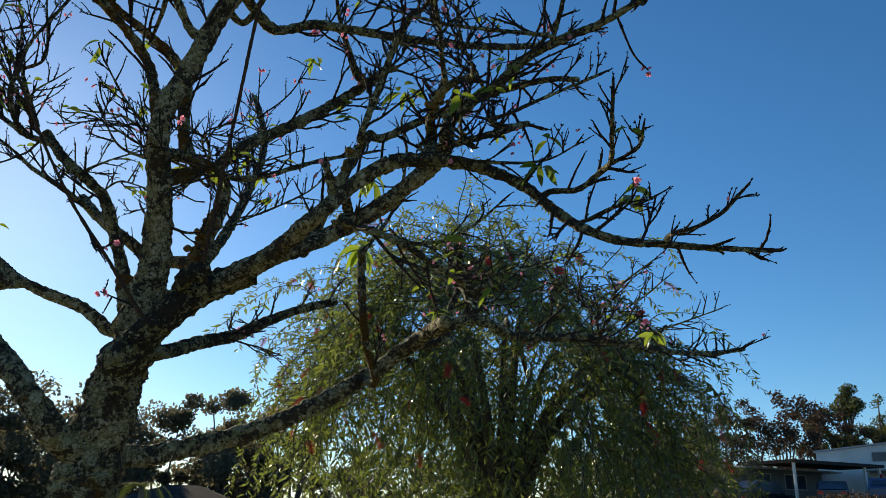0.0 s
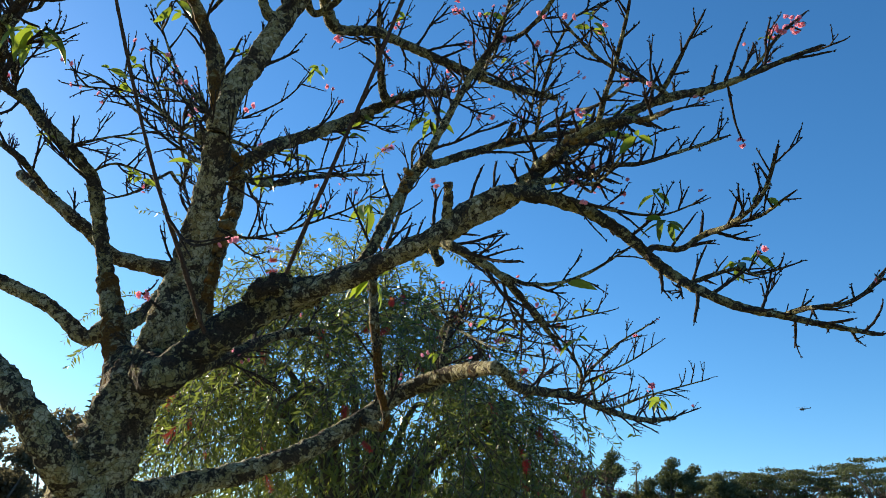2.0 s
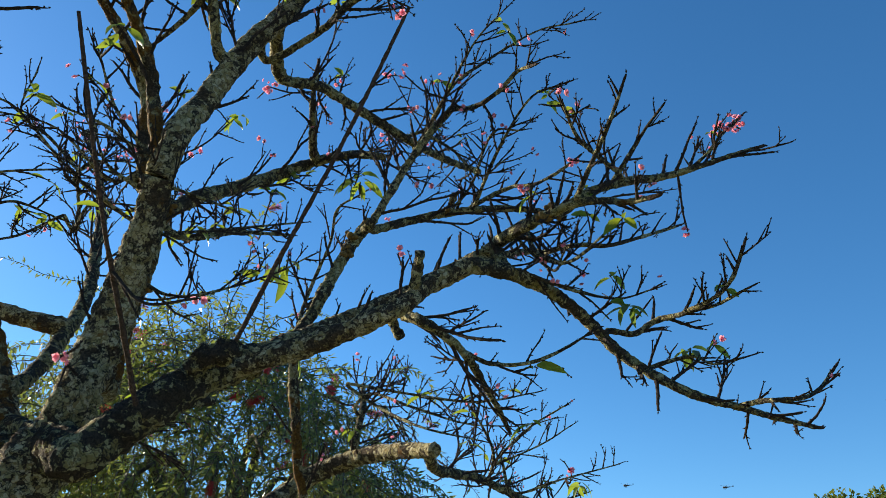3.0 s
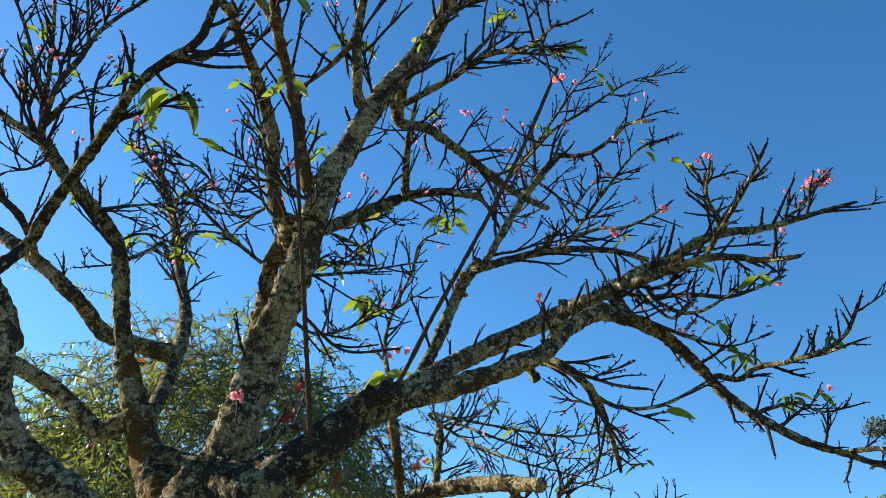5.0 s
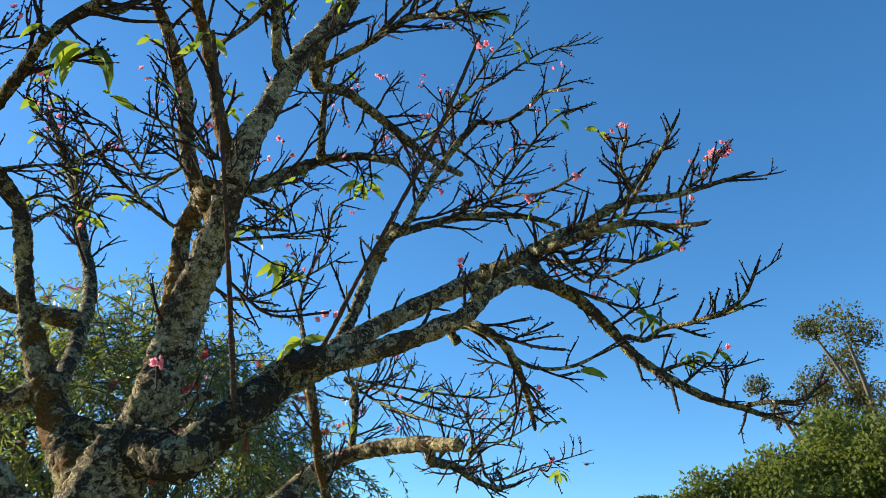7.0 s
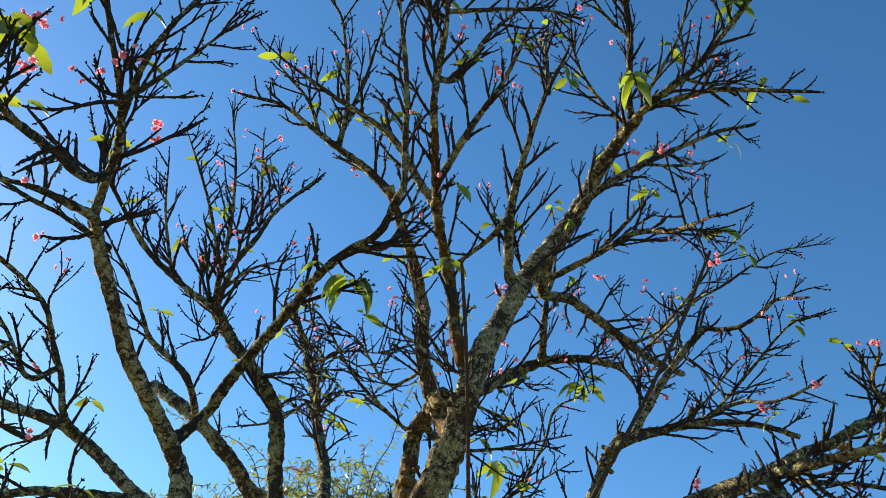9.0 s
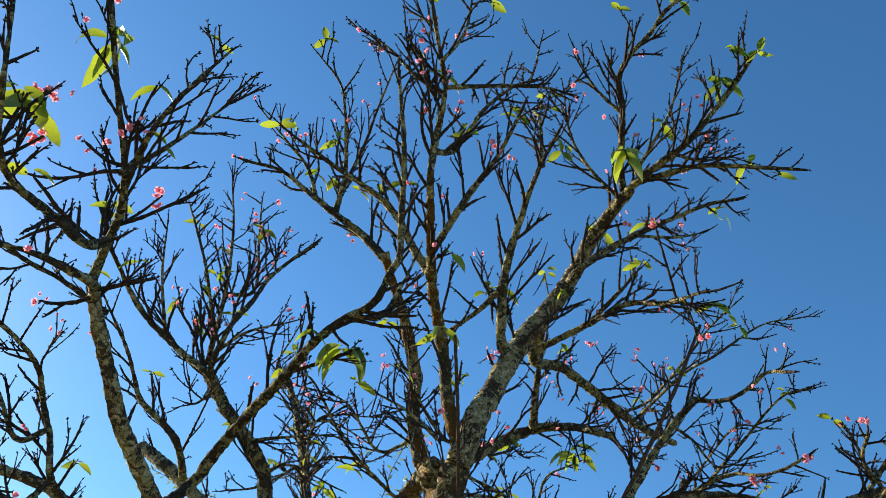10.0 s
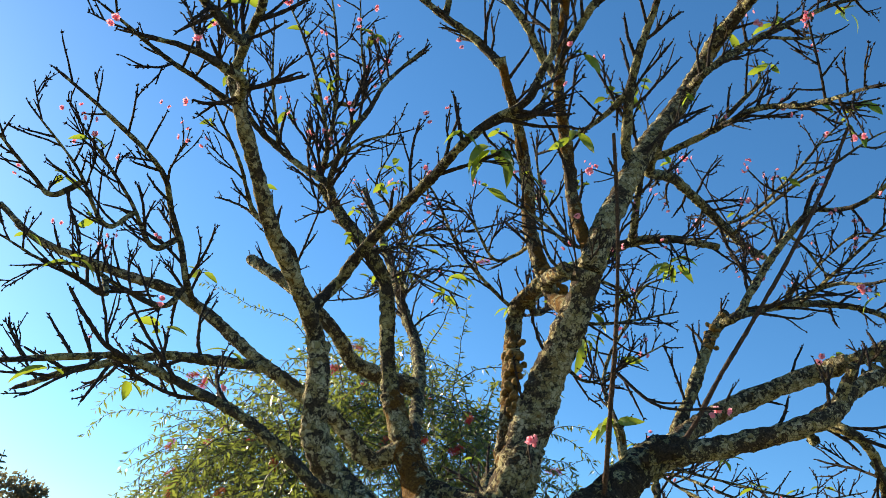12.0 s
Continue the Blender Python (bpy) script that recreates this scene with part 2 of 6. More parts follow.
def twig(geo, rng, start, way, length, radius, depth, tips, lift=0.25, wild=0.13):
    """A knobbly twig with buds at its nodes, and smaller twigs from them."""
    step = 0.013
    n = max(4, int(length / step))
    p, d = np.array(start, float), unit(np.array(way, float))
    path, kids = [], []
    kink = 4 + int(rng.integers(4))
    for i in range(n + 1):
        u = i / n
        r = radius * (1 - 0.4 * u)
        node_here = i % 2 == 1
        path.append((*p, r * (1.0 + (rng.uniform(0.1, 0.34) if node_here else 0.0))))
        if depth > 0 and 0.15 < u < 0.9 and rng.random() < (0.2 if depth > 1 else 0.17):
            kids.append((p.copy(), d.copy(), r, u))
        elif node_here and u > 0.08 and rng.random() < 0.75:
            bud(geo, rng, p, d, r)
        d = unit(d + rng.normal(0, wild * 0.22, 3) + UP * lift * 0.05)
        if i % kink == kink - 1:
            d = unit(d + rng.normal(0, wild * 0.9, 3))
        p = p + d * step
    path[-1] = (*path[-1][:3], radius * 0.5)
    tube(geo, np.array(path), 5)
    bud(geo, rng, path[-1][:3], d, radius * 0.5, 1.1, 3.0)
    for k in range(int(rng.integers(0, 3))):
        bud(geo, rng, path[-1][:3], d, radius * 0.5, 0.85, 1.3)
    tips.append((np.array(path[-1][:3]), d))
    for q, e, r, u in kids:
        a = unit(np.cross(e, rng.normal(0, 1, 3)))
        way2 = unit(e * rng.uniform(0.9, 1.3) + a * rng.uniform(0.4, 0.75) + UP * lift * 0.8)
        span = length * rng.uniform(0.3, 0.78) * (1.1 - 0.6 * u)
        twig(geo, rng, q, way2, max(0.03, span), max(0.0024, r * 0.72), depth - 1, tips, lift, wild)


def bud(geo, rng, p, d, r, size=1.0, lean=0.9):
    a = unit(np.cross(d, rng.normal(0, 1, 3)))
    w = unit(a + d * lean)
    s = np.cross(w, a + d * 0.1)
    s = unit(s)
    q = np.cross(w, s)
    L = rng.uniform(0.007, 0.013) * size
    b = max(0.0026, r * 0.6) * size
    p = np.array(p, float)
    m = p + w * (r * 0.6 + L * 0.4)
    geo.add([p, m + s * b, m - s * b * 0.5 + q * b, m - s * b * 0.5 - q * b, p + w * (r + L)],
            [(0, 1, 2), (0, 2, 3), (0, 3, 1), (4, 2, 1), (4, 3, 2), (4, 1, 3)])


# ---- ground ----
def ease(u):
    u = min(1.0, max(0.0, u))
    return u * u * (3 - 2 * u)


def height(x, y):
    d = math.hypot(x, y)
    s = min(1.0, max(0.0, (d - 8) / 26.0))
    s = s * s * (3 - 2 * s)
    return s * (0.085 * max(-18.0, min(18.0, x)) + 0.35) + 0.95 * ease((d - 40) / 14.0) * ease((x - 10) / 14.0)


def build_ground():
    geo = Geo()
    rings = [0, 2, 4, 7, 10, 14, 18, 23, 28, 34, 42, 55, 80, 130, 260, 600, 1500, 4000]
    k = 48
    verts = [(0, 0, 0)]
    for r in rings[1:]:
        for i in range(k):
            a = 2 * math.pi * i / k
            x, y = r * math.sin(a), r * math.cos(a)
            verts.append((x, y, height(x, y) + (0.04 * noise.noise(Vector((x * 0.4, y * 0.4, 0))) if r < 60 else 0)))
    faces = [(0, 1 + (i + 1) % k, 1 + i) for i in range(k)]
    for j in range(len(rings) - 2):
        a, b = 1 + j * k, 1 + (j + 1) * k
        faces += [(a + i, a + (i + 1) % k, b + (i + 1) % k, b + i) for i in range(k)]
    geo.add(verts, faces)
    tagged(new("ground", geo.mesh("ground", BOUNCE_GRASS)), "mostly unseen lawn sloping up to the buildings, toned pale and warm to bounce light", "ground", kind="structure")


build_ground()

# ---- the cherry tree ----
cherry = group_of("cherry_tree", (-1.42, 3.0, 0), "old lichen-crusted cherry tree, nearly bare, with a few pink blossoms", "tree")
BOUGHS = [
    ("L", (-1.216, 3.076, 2.148, 0.066), (-1.187, 3.030, 2.265, 0.065), (-1.162, 3.040, 2.396, 0.062), (-1.141, 3.017, 2.524, 0.058), (-1.125, 2.965, 2.646, 0.054), (-1.108, 2.897, 2.762, 0.049), (-1.107, 2.817, 2.897, 0.044)),
    ("T1", (-1.108, 2.881, 2.789, 0.033), (-1.064, 3.137, 2.940, 0.029), (-1.118, 3.139, 3.031, 0.028), (-1.157, 3.164, 3.146, 0.027), (-1.180, 3.192, 3.279, 0.026), (-1.192, 3.202, 3.412, 0.025), (-1.240, 3.158, 3.498, 0.024), (-1.302, 3.078, 3.549, 0.021), (-1.369, 2.995, 3.585, 0.019), (-1.436, 2.928, 3.627, 0.017), (-1.490, 2.880, 3.691, 0.016)),
    ("T2", (-1.101, 2.809, 2.933, 0.023), (-1.152, 2.847, 3.103, 0.023), (-1.190, 2.844, 3.250, 0.022), (-1.251, 2.785, 3.361, 0.020), (-1.326, 2.698, 3.443, 0.019), (-1.395, 2.564, 3.489, 0.016), (-1.456, 2.433, 3.529, 0.014), (-1.513, 2.307, 3.563, 0.012)),
    ("L2", (-1.107, 2.817, 2.897, 0.041), (-1.082, 2.787, 3.036, 0.040), (-1.030, 2.797, 3.184, 0.039), (-0.973, 2.803, 3.342, 0.037), (-0.905, 2.796, 3.498, 0.036), (-0.816, 2.793, 3.666, 0.034), (-0.748, 2.766, 3.830, 0.032), (-0.731, 2.670, 3.934, 0.029), (-0.717, 2.544, 3.994, 0.025), (-0.695, 2.421, 4.048, 0.022)),
    ("LB", (-1.084, 3.344, 3.032, 0.030), (-0.948, 3.385, 3.179, 0.029), (-0.826, 3.490, 3.309, 0.028), (-0.691, 3.602, 3.456, 0.027), (-0.551, 3.674, 3.592, 0.026), (-0.420, 3.662, 3.680, 0.023), (-0.321, 3.507, 3.648, 0.019), (-0.250, 3.285, 3.522, 0.015)),
    ("trunk", (-1.421, 3.174, -0.100, 0.150), (-1.382, 3.166, 0.820, 0.125), (-1.344, 3.158, 1.740, 0.118), (-1.318, 3.143, 1.841, 0.111), (-1.289, 3.122, 1.943, 0.104), (-1.256, 3.098, 2.046, 0.097), (-1.216, 3.076, 2.148, 0.090)),
    ("K", (-1.344, 3.158, 1.740, 0.060), (-1.412, 2.973, 1.826, 0.054), (-1.480, 2.944, 1.923, 0.049), (-1.582, 2.973, 2.025, 0.046), (-1.720, 3.047, 2.131, 0.043), (-1.804, 3.042, 2.233, 0.038), (-1.835, 3.025, 2.361, 0.034), (-1.862, 3.008, 2.492, 0.029)),
    ("S1", (-1.851, 3.015, 2.439, 0.032), (-1.824, 3.156, 2.451, 0.028), (-1.868, 3.045, 2.507, 0.027), (-1.926, 2.959, 2.558, 0.025), (-1.989, 2.891, 2.608, 0.024), (-2.054, 2.830, 2.656, 0.022), (-2.112, 2.763, 2.702, 0.021), (-2.160, 2.707, 2.760, 0.020), (-2.209, 2.652, 2.817, 0.019), (-2.258, 2.612, 2.883, 0.018), (-2.303, 2.578, 2.957, 0.017)),
    ("S3", (-1.411, 3.431, 2.348, 0.028), (-1.348, 3.655, 2.497, 0.028), (-1.307, 3.817, 2.666, 0.028), (-1.270, 3.994, 2.860, 0.028), (-1.259, 4.194, 3.084, 0.027), (-1.280, 4.456, 3.349, 0.027), (-1.303, 4.724, 3.647, 0.026), (-1.350, 4.950, 3.947, 0.025), (-1.426, 5.092, 4.215, 0.022), (-1.524, 5.183, 4.459, 0.019)),
    ("B2", (-1.428, 3.450, 2.393, 0.033), (-1.523, 3.525, 2.330, 0.029), (-1.667, 3.521, 2.431, 0.027), (-1.831, 3.489, 2.495, 0.025), (-1.989, 3.508, 2.567, 0.023), (-2.144, 3.563, 2.673, 0.021), (-2.312, 3.631, 2.771, 0.019), (-2.494, 3.693, 2.807, 0.017), (-2.677, 3.739, 2.842, 0.015), (-2.858, 3.772, 2.883, 0.013), (-3.024, 3.778, 2.979, 0.010)),
    ("S2", (-1.496, 3.523, 2.572, 0.030), (-1.527, 3.509, 2.667, 0.029), (-1.557, 3.491, 2.764, 0.029), (-1.582, 3.462, 2.860, 0.028), (-1.620, 3.433, 2.955, 0.027), (-1.693, 3.395, 3.024, 0.026), (-1.778, 3.392, 3.093, 0.025), (-1.862, 3.410, 3.177, 0.024), (-1.941, 3.421, 3.273, 0.024)),
    ("R", (-1.216, 3.076, 2.148, 0.069), (-1.152, 2.846, 2.069, 0.060), (-1.085, 2.842, 2.132, 0.058), (-1.016, 2.823, 2.194, 0.056), (-0.943, 2.828, 2.269, 0.054), (-0.852, 2.866, 2.349, 0.053), (-0.733, 2.948, 2.434, 0.053)),
    ("U", (-0.794, 2.906, 2.390, 0.031), (-0.654, 2.985, 2.501, 0.032), (-0.503, 3.078, 2.610, 0.034), (-0.358, 3.135, 2.713, 0.035), (-0.241, 3.123, 2.789, 0.035), (-0.144, 3.070, 2.846, 0.034), (-0.048, 3.014, 2.904, 0.034), (0.010, 2.898, 2.933, 0.033)),
    ("W", (-0.840, 2.874, 2.358, 0.035), (-0.732, 2.826, 2.400, 0.034), (-0.651, 2.800, 2.429, 0.033), (-0.582, 2.754, 2.455, 0.032), (-0.520, 2.697, 2.480, 0.030), (-0.460, 2.640, 2.509, 0.028), (-0.389, 2.604, 2.553, 0.027), (-0.300, 2.621, 2.649, 0.027), (-0.174, 2.621, 2.742, 0.026)),
    ("A", (-0.174, 2.621, 2.742, 0.025), (0.012, 2.632, 2.750, 0.024), (0.167, 2.657, 2.724, 0.022), (0.306, 2.678, 2.665, 0.020), (0.409, 2.654, 2.563, 0.018), (0.496, 2.577, 2.469, 0.016), (0.601, 2.522, 2.410, 0.014), (0.734, 2.495, 2.389, 0.012), (0.887, 2.494, 2.376, 0.010), (1.048, 2.496, 2.369, 0.008)),
    ("A3", (0.731, 2.496, 2.390, 0.009), (0.720, 2.383, 2.377, 0.008), (0.731, 2.303, 2.362, 0.007), (0.778, 2.271, 2.368, 0.006), (0.846, 2.267, 2.407, 0.006), (0.902, 2.263, 2.464, 0.005)),
    ("A1", (0.353, 2.667, 2.618, 0.014), (0.399, 2.685, 2.652, 0.012), (0.489, 2.673, 2.654, 0.011), (0.566, 2.650, 2.708, 0.011), (0.584, 2.554, 2.698, 0.010), (0.573, 2.439, 2.686, 0.008), (0.555, 2.328, 2.680, 0.007), (0.546, 2.252, 2.708, 0.007), (0.544, 2.205, 2.765, 0.006)),
    ("A4", (0.583, 2.544, 2.697, 0.008), (0.615, 2.546, 2.710, 0.007), (0.644, 2.515, 2.717, 0.007), (0.664, 2.475, 2.717, 0.006), (0.664, 2.420, 2.714, 0.006), (0.658, 2.362, 2.712, 0.005), (0.650, 2.305, 2.709, 0.004)),
    ("Wu", (0.010, 2.898, 2.933, 0.026), (0.025, 2.743, 2.942, 0.024), (0.107, 2.684, 3.000, 0.022), (0.212, 2.644, 3.058, 0.020), (0.307, 2.606, 3.137, 0.018), (0.437, 2.588, 3.206, 0.016), (0.560, 2.549, 3.236, 0.014), (0.671, 2.498, 3.275, 0.012), (0.772, 2.436, 3.317, 0.010), (0.871, 2.372, 3.353, 0.008)),
    ("flowb", (0.700, 2.480, 3.287, 0.008), (0.740, 2.562, 3.337, 0.007), (0.750, 2.512, 3.353, 0.007), (0.762, 2.469, 3.378, 0.006), (0.784, 2.440, 3.419, 0.006), (0.837, 2.435, 3.484, 0.006), (0.907, 2.436, 3.554, 0.005)),
    ("rt", (0.040, 2.338, 2.867, 0.010), (0.029, 2.258, 2.918, 0.008), (0.026, 2.184, 2.969, 0.007), (0.015, 2.107, 3.014, 0.006), (0.005, 2.038, 3.063, 0.005)),
    ("rt2", (0.404, 2.593, 3.188, 0.011), (0.405, 2.613, 3.206, 0.010), (0.426, 2.570, 3.264, 0.009), (0.442, 2.520, 3.316, 0.008), (0.448, 2.460, 3.357, 0.006), (0.447, 2.387, 3.380, 0.005)),
    ("L2f", (-0.770, 2.775, 3.778, 0.017), (-0.782, 2.648, 3.762, 0.015), (-0.685, 2.636, 3.884, 0.014), (-0.583, 2.612, 3.992, 0.013), (-0.475, 2.584, 4.092, 0.012), (-0.358, 2.557, 4.194, 0.010), (-0.235, 2.529, 4.299, 0.009), (-0.095, 2.507, 4.386, 0.008)),
    ("L2e", (-0.707, 2.487, 4.019, 0.021), (-0.729, 2.469, 3.978, 0.018), (-0.721, 2.355, 3.996, 0.016), (-0.696, 2.249, 4.006, 0.014), (-0.658, 2.159, 4.028, 0.013), (-0.624, 2.085, 4.081, 0.011), (-0.594, 2.014, 4.148, 0.010), (-0.565, 1.943, 4.215, 0.009), (-0.543, 1.872, 4.284, 0.007)),
    ("L2h", (-0.721, 2.361, 3.995, 0.015), (-0.704, 2.368, 4.028, 0.013), (-0.620, 2.288, 4.044, 0.012), (-0.529, 2.219, 4.073, 0.010), (-0.423, 2.171, 4.086, 0.009), (-0.322, 2.119, 4.082, 0.008), (-0.233, 2.058, 4.063, 0.006)),
    ("L2g", (-0.701, 2.454, 4.033, 0.017), (-0.764, 2.383, 4.094, 0.015), (-0.804, 2.305, 4.164, 0.014), (-0.848, 2.230, 4.233, 0.013), (-0.903, 2.165, 4.303, 0.011), (-0.904, 2.088, 4.363, 0.010), (-0.868, 2.006, 4.421, 0.009), (-0.846, 1.925, 4.489, 0.008), (-0.796, 1.850, 4.546, 0.006)),
    ("L2b", (-0.844, 2.794, 3.612, 0.026), (-0.765, 3.032, 3.573, 0.023), (-0.602, 3.118, 3.650, 0.022), (-0.446, 3.203, 3.677, 0.021), (-0.279, 3.300, 3.704, 0.020), (-0.074, 3.444, 3.761, 0.019), (0.183, 3.636, 3.860, 0.018), (0.484, 3.841, 3.992, 0.017)),
    ("l1", (-1.089, 3.304, 3.029, 0.016), (-0.999, 3.469, 3.051, 0.015), (-0.905, 3.613, 3.129, 0.014), (-0.806, 3.752, 3.236, 0.012), (-0.694, 3.895, 3.344, 0.011), (-0.569, 4.026, 3.434, 0.009), (-0.440, 4.089, 3.487, 0.007)),
    ("P", (-0.547, 3.051, 2.578, 0.028), (-0.575, 3.112, 2.569, 0.024), (-0.532, 3.121, 2.668, 0.023), (-0.491, 3.126, 2.771, 0.023), (-0.447, 3.135, 2.882, 0.023), (-0.396, 3.148, 3.001, 0.023), (-0.335, 3.146, 3.113, 0.022)),
    ("Pu", (-0.359, 3.147, 3.068, 0.020), (-0.353, 3.058, 3.063, 0.017), (-0.306, 3.016, 3.179, 0.016), (-0.258, 2.970, 3.298, 0.015), (-0.204, 2.916, 3.411, 0.014), (-0.134, 2.861, 3.522, 0.013)),
    ("Pu2", (-0.134, 2.861, 3.522, 0.013), (-0.110, 2.905, 3.563, 0.011), (-0.080, 2.814, 3.515, 0.010), (-0.057, 2.727, 3.493, 0.009), (-0.022, 2.661, 3.523, 0.008), (0.005, 2.596, 3.559, 0.007), (-0.007, 2.482, 3.493, 0.006)),
    ("Pr", (-0.335, 3.146, 3.113, 0.021), (-0.285, 3.221, 3.134, 0.018), (-0.134, 3.251, 3.225, 0.018), (0.026, 3.276, 3.314, 0.017), (0.190, 3.289, 3.386, 0.016), (0.345, 3.278, 3.428, 0.015), (0.472, 3.232, 3.427, 0.013), (0.575, 3.169, 3.385, 0.012)),
    ("Pr2", (0.180, 3.288, 3.382, 0.013), (0.174, 3.314, 3.401, 0.011), (0.266, 3.280, 3.476, 0.010), (0.330, 3.206, 3.498, 0.009), (0.363, 3.094, 3.455, 0.008), (0.397, 2.990, 3.453, 0.007), (0.447, 2.915, 3.491, 0.006)),
    ("shootR", (-0.855, 2.865, 2.346, 0.008), (-0.829, 2.714, 2.390, 0.007), (-0.778, 2.622, 2.560, 0.007), (-0.722, 2.528, 2.734, 0.006), (-0.665, 2.434, 2.917, 0.006), (-0.611, 2.345, 3.114, 0.006), (-0.549, 2.274, 3.345, 0.005)),
    ("shootL", (-1.022, 2.825, 2.188, 0.009), (-1.052, 2.750, 2.226, 0.008), (-1.124, 2.618, 2.371, 0.007), (-1.195, 2.487, 2.506, 0.006), (-1.255, 2.389, 2.646, 0.005), (-1.311, 2.312, 2.794, 0.005), (-1.367, 2.249, 2.950, 0.004)),
    ("H", (-0.328, 2.616, 2.619, 0.021), (-0.329, 2.742, 2.588, 0.018), (-0.330, 2.622, 2.525, 0.016), (-0.265, 2.613, 2.493, 0.014), (-0.160, 2.673, 2.470, 0.013), (-0.060, 2.758, 2.435, 0.011), (0.034, 2.840, 2.392, 0.010), (0.136, 2.938, 2.347, 0.008)),
    ("H2", (-0.135, 2.694, 2.461, 0.009), (-0.142, 2.710, 2.489, 0.008), (-0.075, 2.682, 2.455, 0.007), (0.005, 2.659, 2.455, 0.006), (0.077, 2.627, 2.473, 0.006), (0.151, 2.602, 2.514, 0.005), (0.214, 2.565, 2.559, 0.004)),
    ("T2t", (-1.513, 2.307, 3.563, 0.013), (-1.529, 2.263, 3.661, 0.012), (-1.543, 2.205, 3.737, 0.010), (-1.565, 2.146, 3.810, 0.009), (-1.612, 2.097, 3.877, 0.008), (-1.660, 2.047, 3.943, 0.007), (-1.707, 1.996, 4.010, 0.006)),
    ("D", (-1.922, 2.965, 2.555, 0.021), (-1.858, 3.000, 2.675, 0.018), (-1.827, 2.914, 2.746, 0.017), (-1.793, 2.813, 2.806, 0.016), (-1.756, 2.693, 2.849, 0.015), (-1.723, 2.567, 2.883, 0.014), (-1.693, 2.456, 2.922, 0.012), (-1.643, 2.397, 2.978, 0.012), (-1.586, 2.318, 3.010, 0.011), (-1.573, 2.264, 3.085, 0.010)),
    ("S1t", (-2.303, 2.578, 2.957, 0.015), (-2.311, 2.614, 2.988, 0.013), (-2.300, 2.507, 3.045, 0.012), (-2.286, 2.362, 3.069, 0.010), (-2.309, 2.262, 3.114, 0.009), (-2.349, 2.190, 3.172, 0.008), (-2.391, 2.126, 3.236, 0.007), (-2.432, 2.064, 3.302, 0.007), (-2.471, 2.003, 3.371, 0.006)),
    ("S1s", (-2.276, 2.598, 2.913, 0.015), (-2.271, 2.450, 2.864, 0.013), (-2.315, 2.392, 2.841, 0.011), (-2.364, 2.363, 2.832, 0.009), (-2.418, 2.359, 2.833, 0.007), (-2.466, 2.348, 2.818, 0.006)),
    ("S2l", (-1.884, 3.413, 3.204, 0.016), (-1.935, 3.270, 3.185, 0.014), (-2.036, 3.326, 3.256, 0.013), (-2.137, 3.366, 3.329, 0.012), (-2.234, 3.374, 3.391, 0.011), (-2.317, 3.346, 3.449, 0.010), (-2.388, 3.292, 3.504, 0.009), (-2.451, 3.205, 3.531, 0.007)),
    ("S2r", (-1.884, 3.413, 3.204, 0.014), (-1.934, 3.240, 3.181, 0.012), (-1.934, 3.136, 3.232, 0.011), (-1.918, 3.066, 3.299, 0.010), (-1.884, 3.047, 3.394, 0.009), (-1.858, 3.037, 3.506, 0.008), (-1.806, 3.053, 3.629, 0.007), (-1.743, 3.071, 3.758, 0.007)),
    ("c", (-1.288, 3.909, 2.767, 0.038), (-1.557, 3.929, 2.801, 0.033), (-1.654, 3.886, 2.867, 0.030), (-1.754, 3.859, 2.933, 0.028), (-1.857, 3.882, 3.012, 0.027), (-1.972, 3.981, 3.112, 0.026), (-2.100, 4.124, 3.225, 0.025)),
    ("B2m", (-1.940, 3.502, 2.545, 0.021), (-2.046, 3.465, 2.521, 0.019), (-2.160, 3.452, 2.500, 0.017), (-2.270, 3.457, 2.481, 0.015), (-2.372, 3.483, 2.448, 0.014), (-2.470, 3.520, 2.412, 0.012), (-2.565, 3.562, 2.373, 0.011), (-2.654, 3.611, 2.324, 0.009)),
    ("B1", (-1.670, 3.020, 2.093, 0.020), (-1.780, 2.881, 2.059, 0.017), (-1.871, 2.862, 2.108, 0.016), (-1.962, 2.845, 2.154, 0.015), (-2.056, 2.835, 2.189, 0.014), (-2.153, 2.833, 2.212, 0.012), (-2.248, 2.836, 2.234, 0.011), (-2.344, 2.844, 2.252, 0.010), (-2.433, 2.869, 2.236, 0.009), (-2.522, 2.899, 2.215, 0.008), (-2.610, 2.930, 2.195, 0.007)),
    ("B2u", (-2.247, 3.605, 2.733, 0.014), (-2.291, 3.442, 2.741, 0.012), (-2.344, 3.423, 2.852, 0.011), (-2.407, 3.368, 2.938, 0.010), (-2.456, 3.267, 3.003, 0.009), (-2.535, 3.192, 3.036, 0.008), (-2.620, 3.116, 3.049, 0.007), (-2.707, 3.070, 3.074, 0.006), (-2.796, 3.038, 3.102, 0.005)),
    ("ML", (-1.164, 3.039, 2.386, 0.040), (-1.106, 3.330, 2.382, 0.035), (-1.105, 3.340, 2.494, 0.034), (-1.100, 3.362, 2.617, 0.033), (-1.086, 3.418, 2.760, 0.033), (-1.067, 3.485, 2.919, 0.032), (-1.071, 3.457, 3.041, 0.031), (-1.099, 3.215, 3.022, 0.027), (-1.163, 2.878, 2.917, 0.022)),
    ("Q", (-1.336, 3.153, 1.772, 0.048), (-1.228, 3.339, 1.770, 0.042), (-1.109, 3.514, 1.817, 0.043), (-0.970, 3.618, 1.868, 0.042), (-0.820, 3.666, 1.925, 0.041), (-0.666, 3.700, 1.996, 0.040), (-0.511, 3.793, 2.102, 0.039), (-0.349, 3.891, 2.232, 0.038), (-0.193, 3.867, 2.343, 0.036), (-0.064, 3.632, 2.372, 0.032), (0.007, 3.230, 2.312, 0.026)),
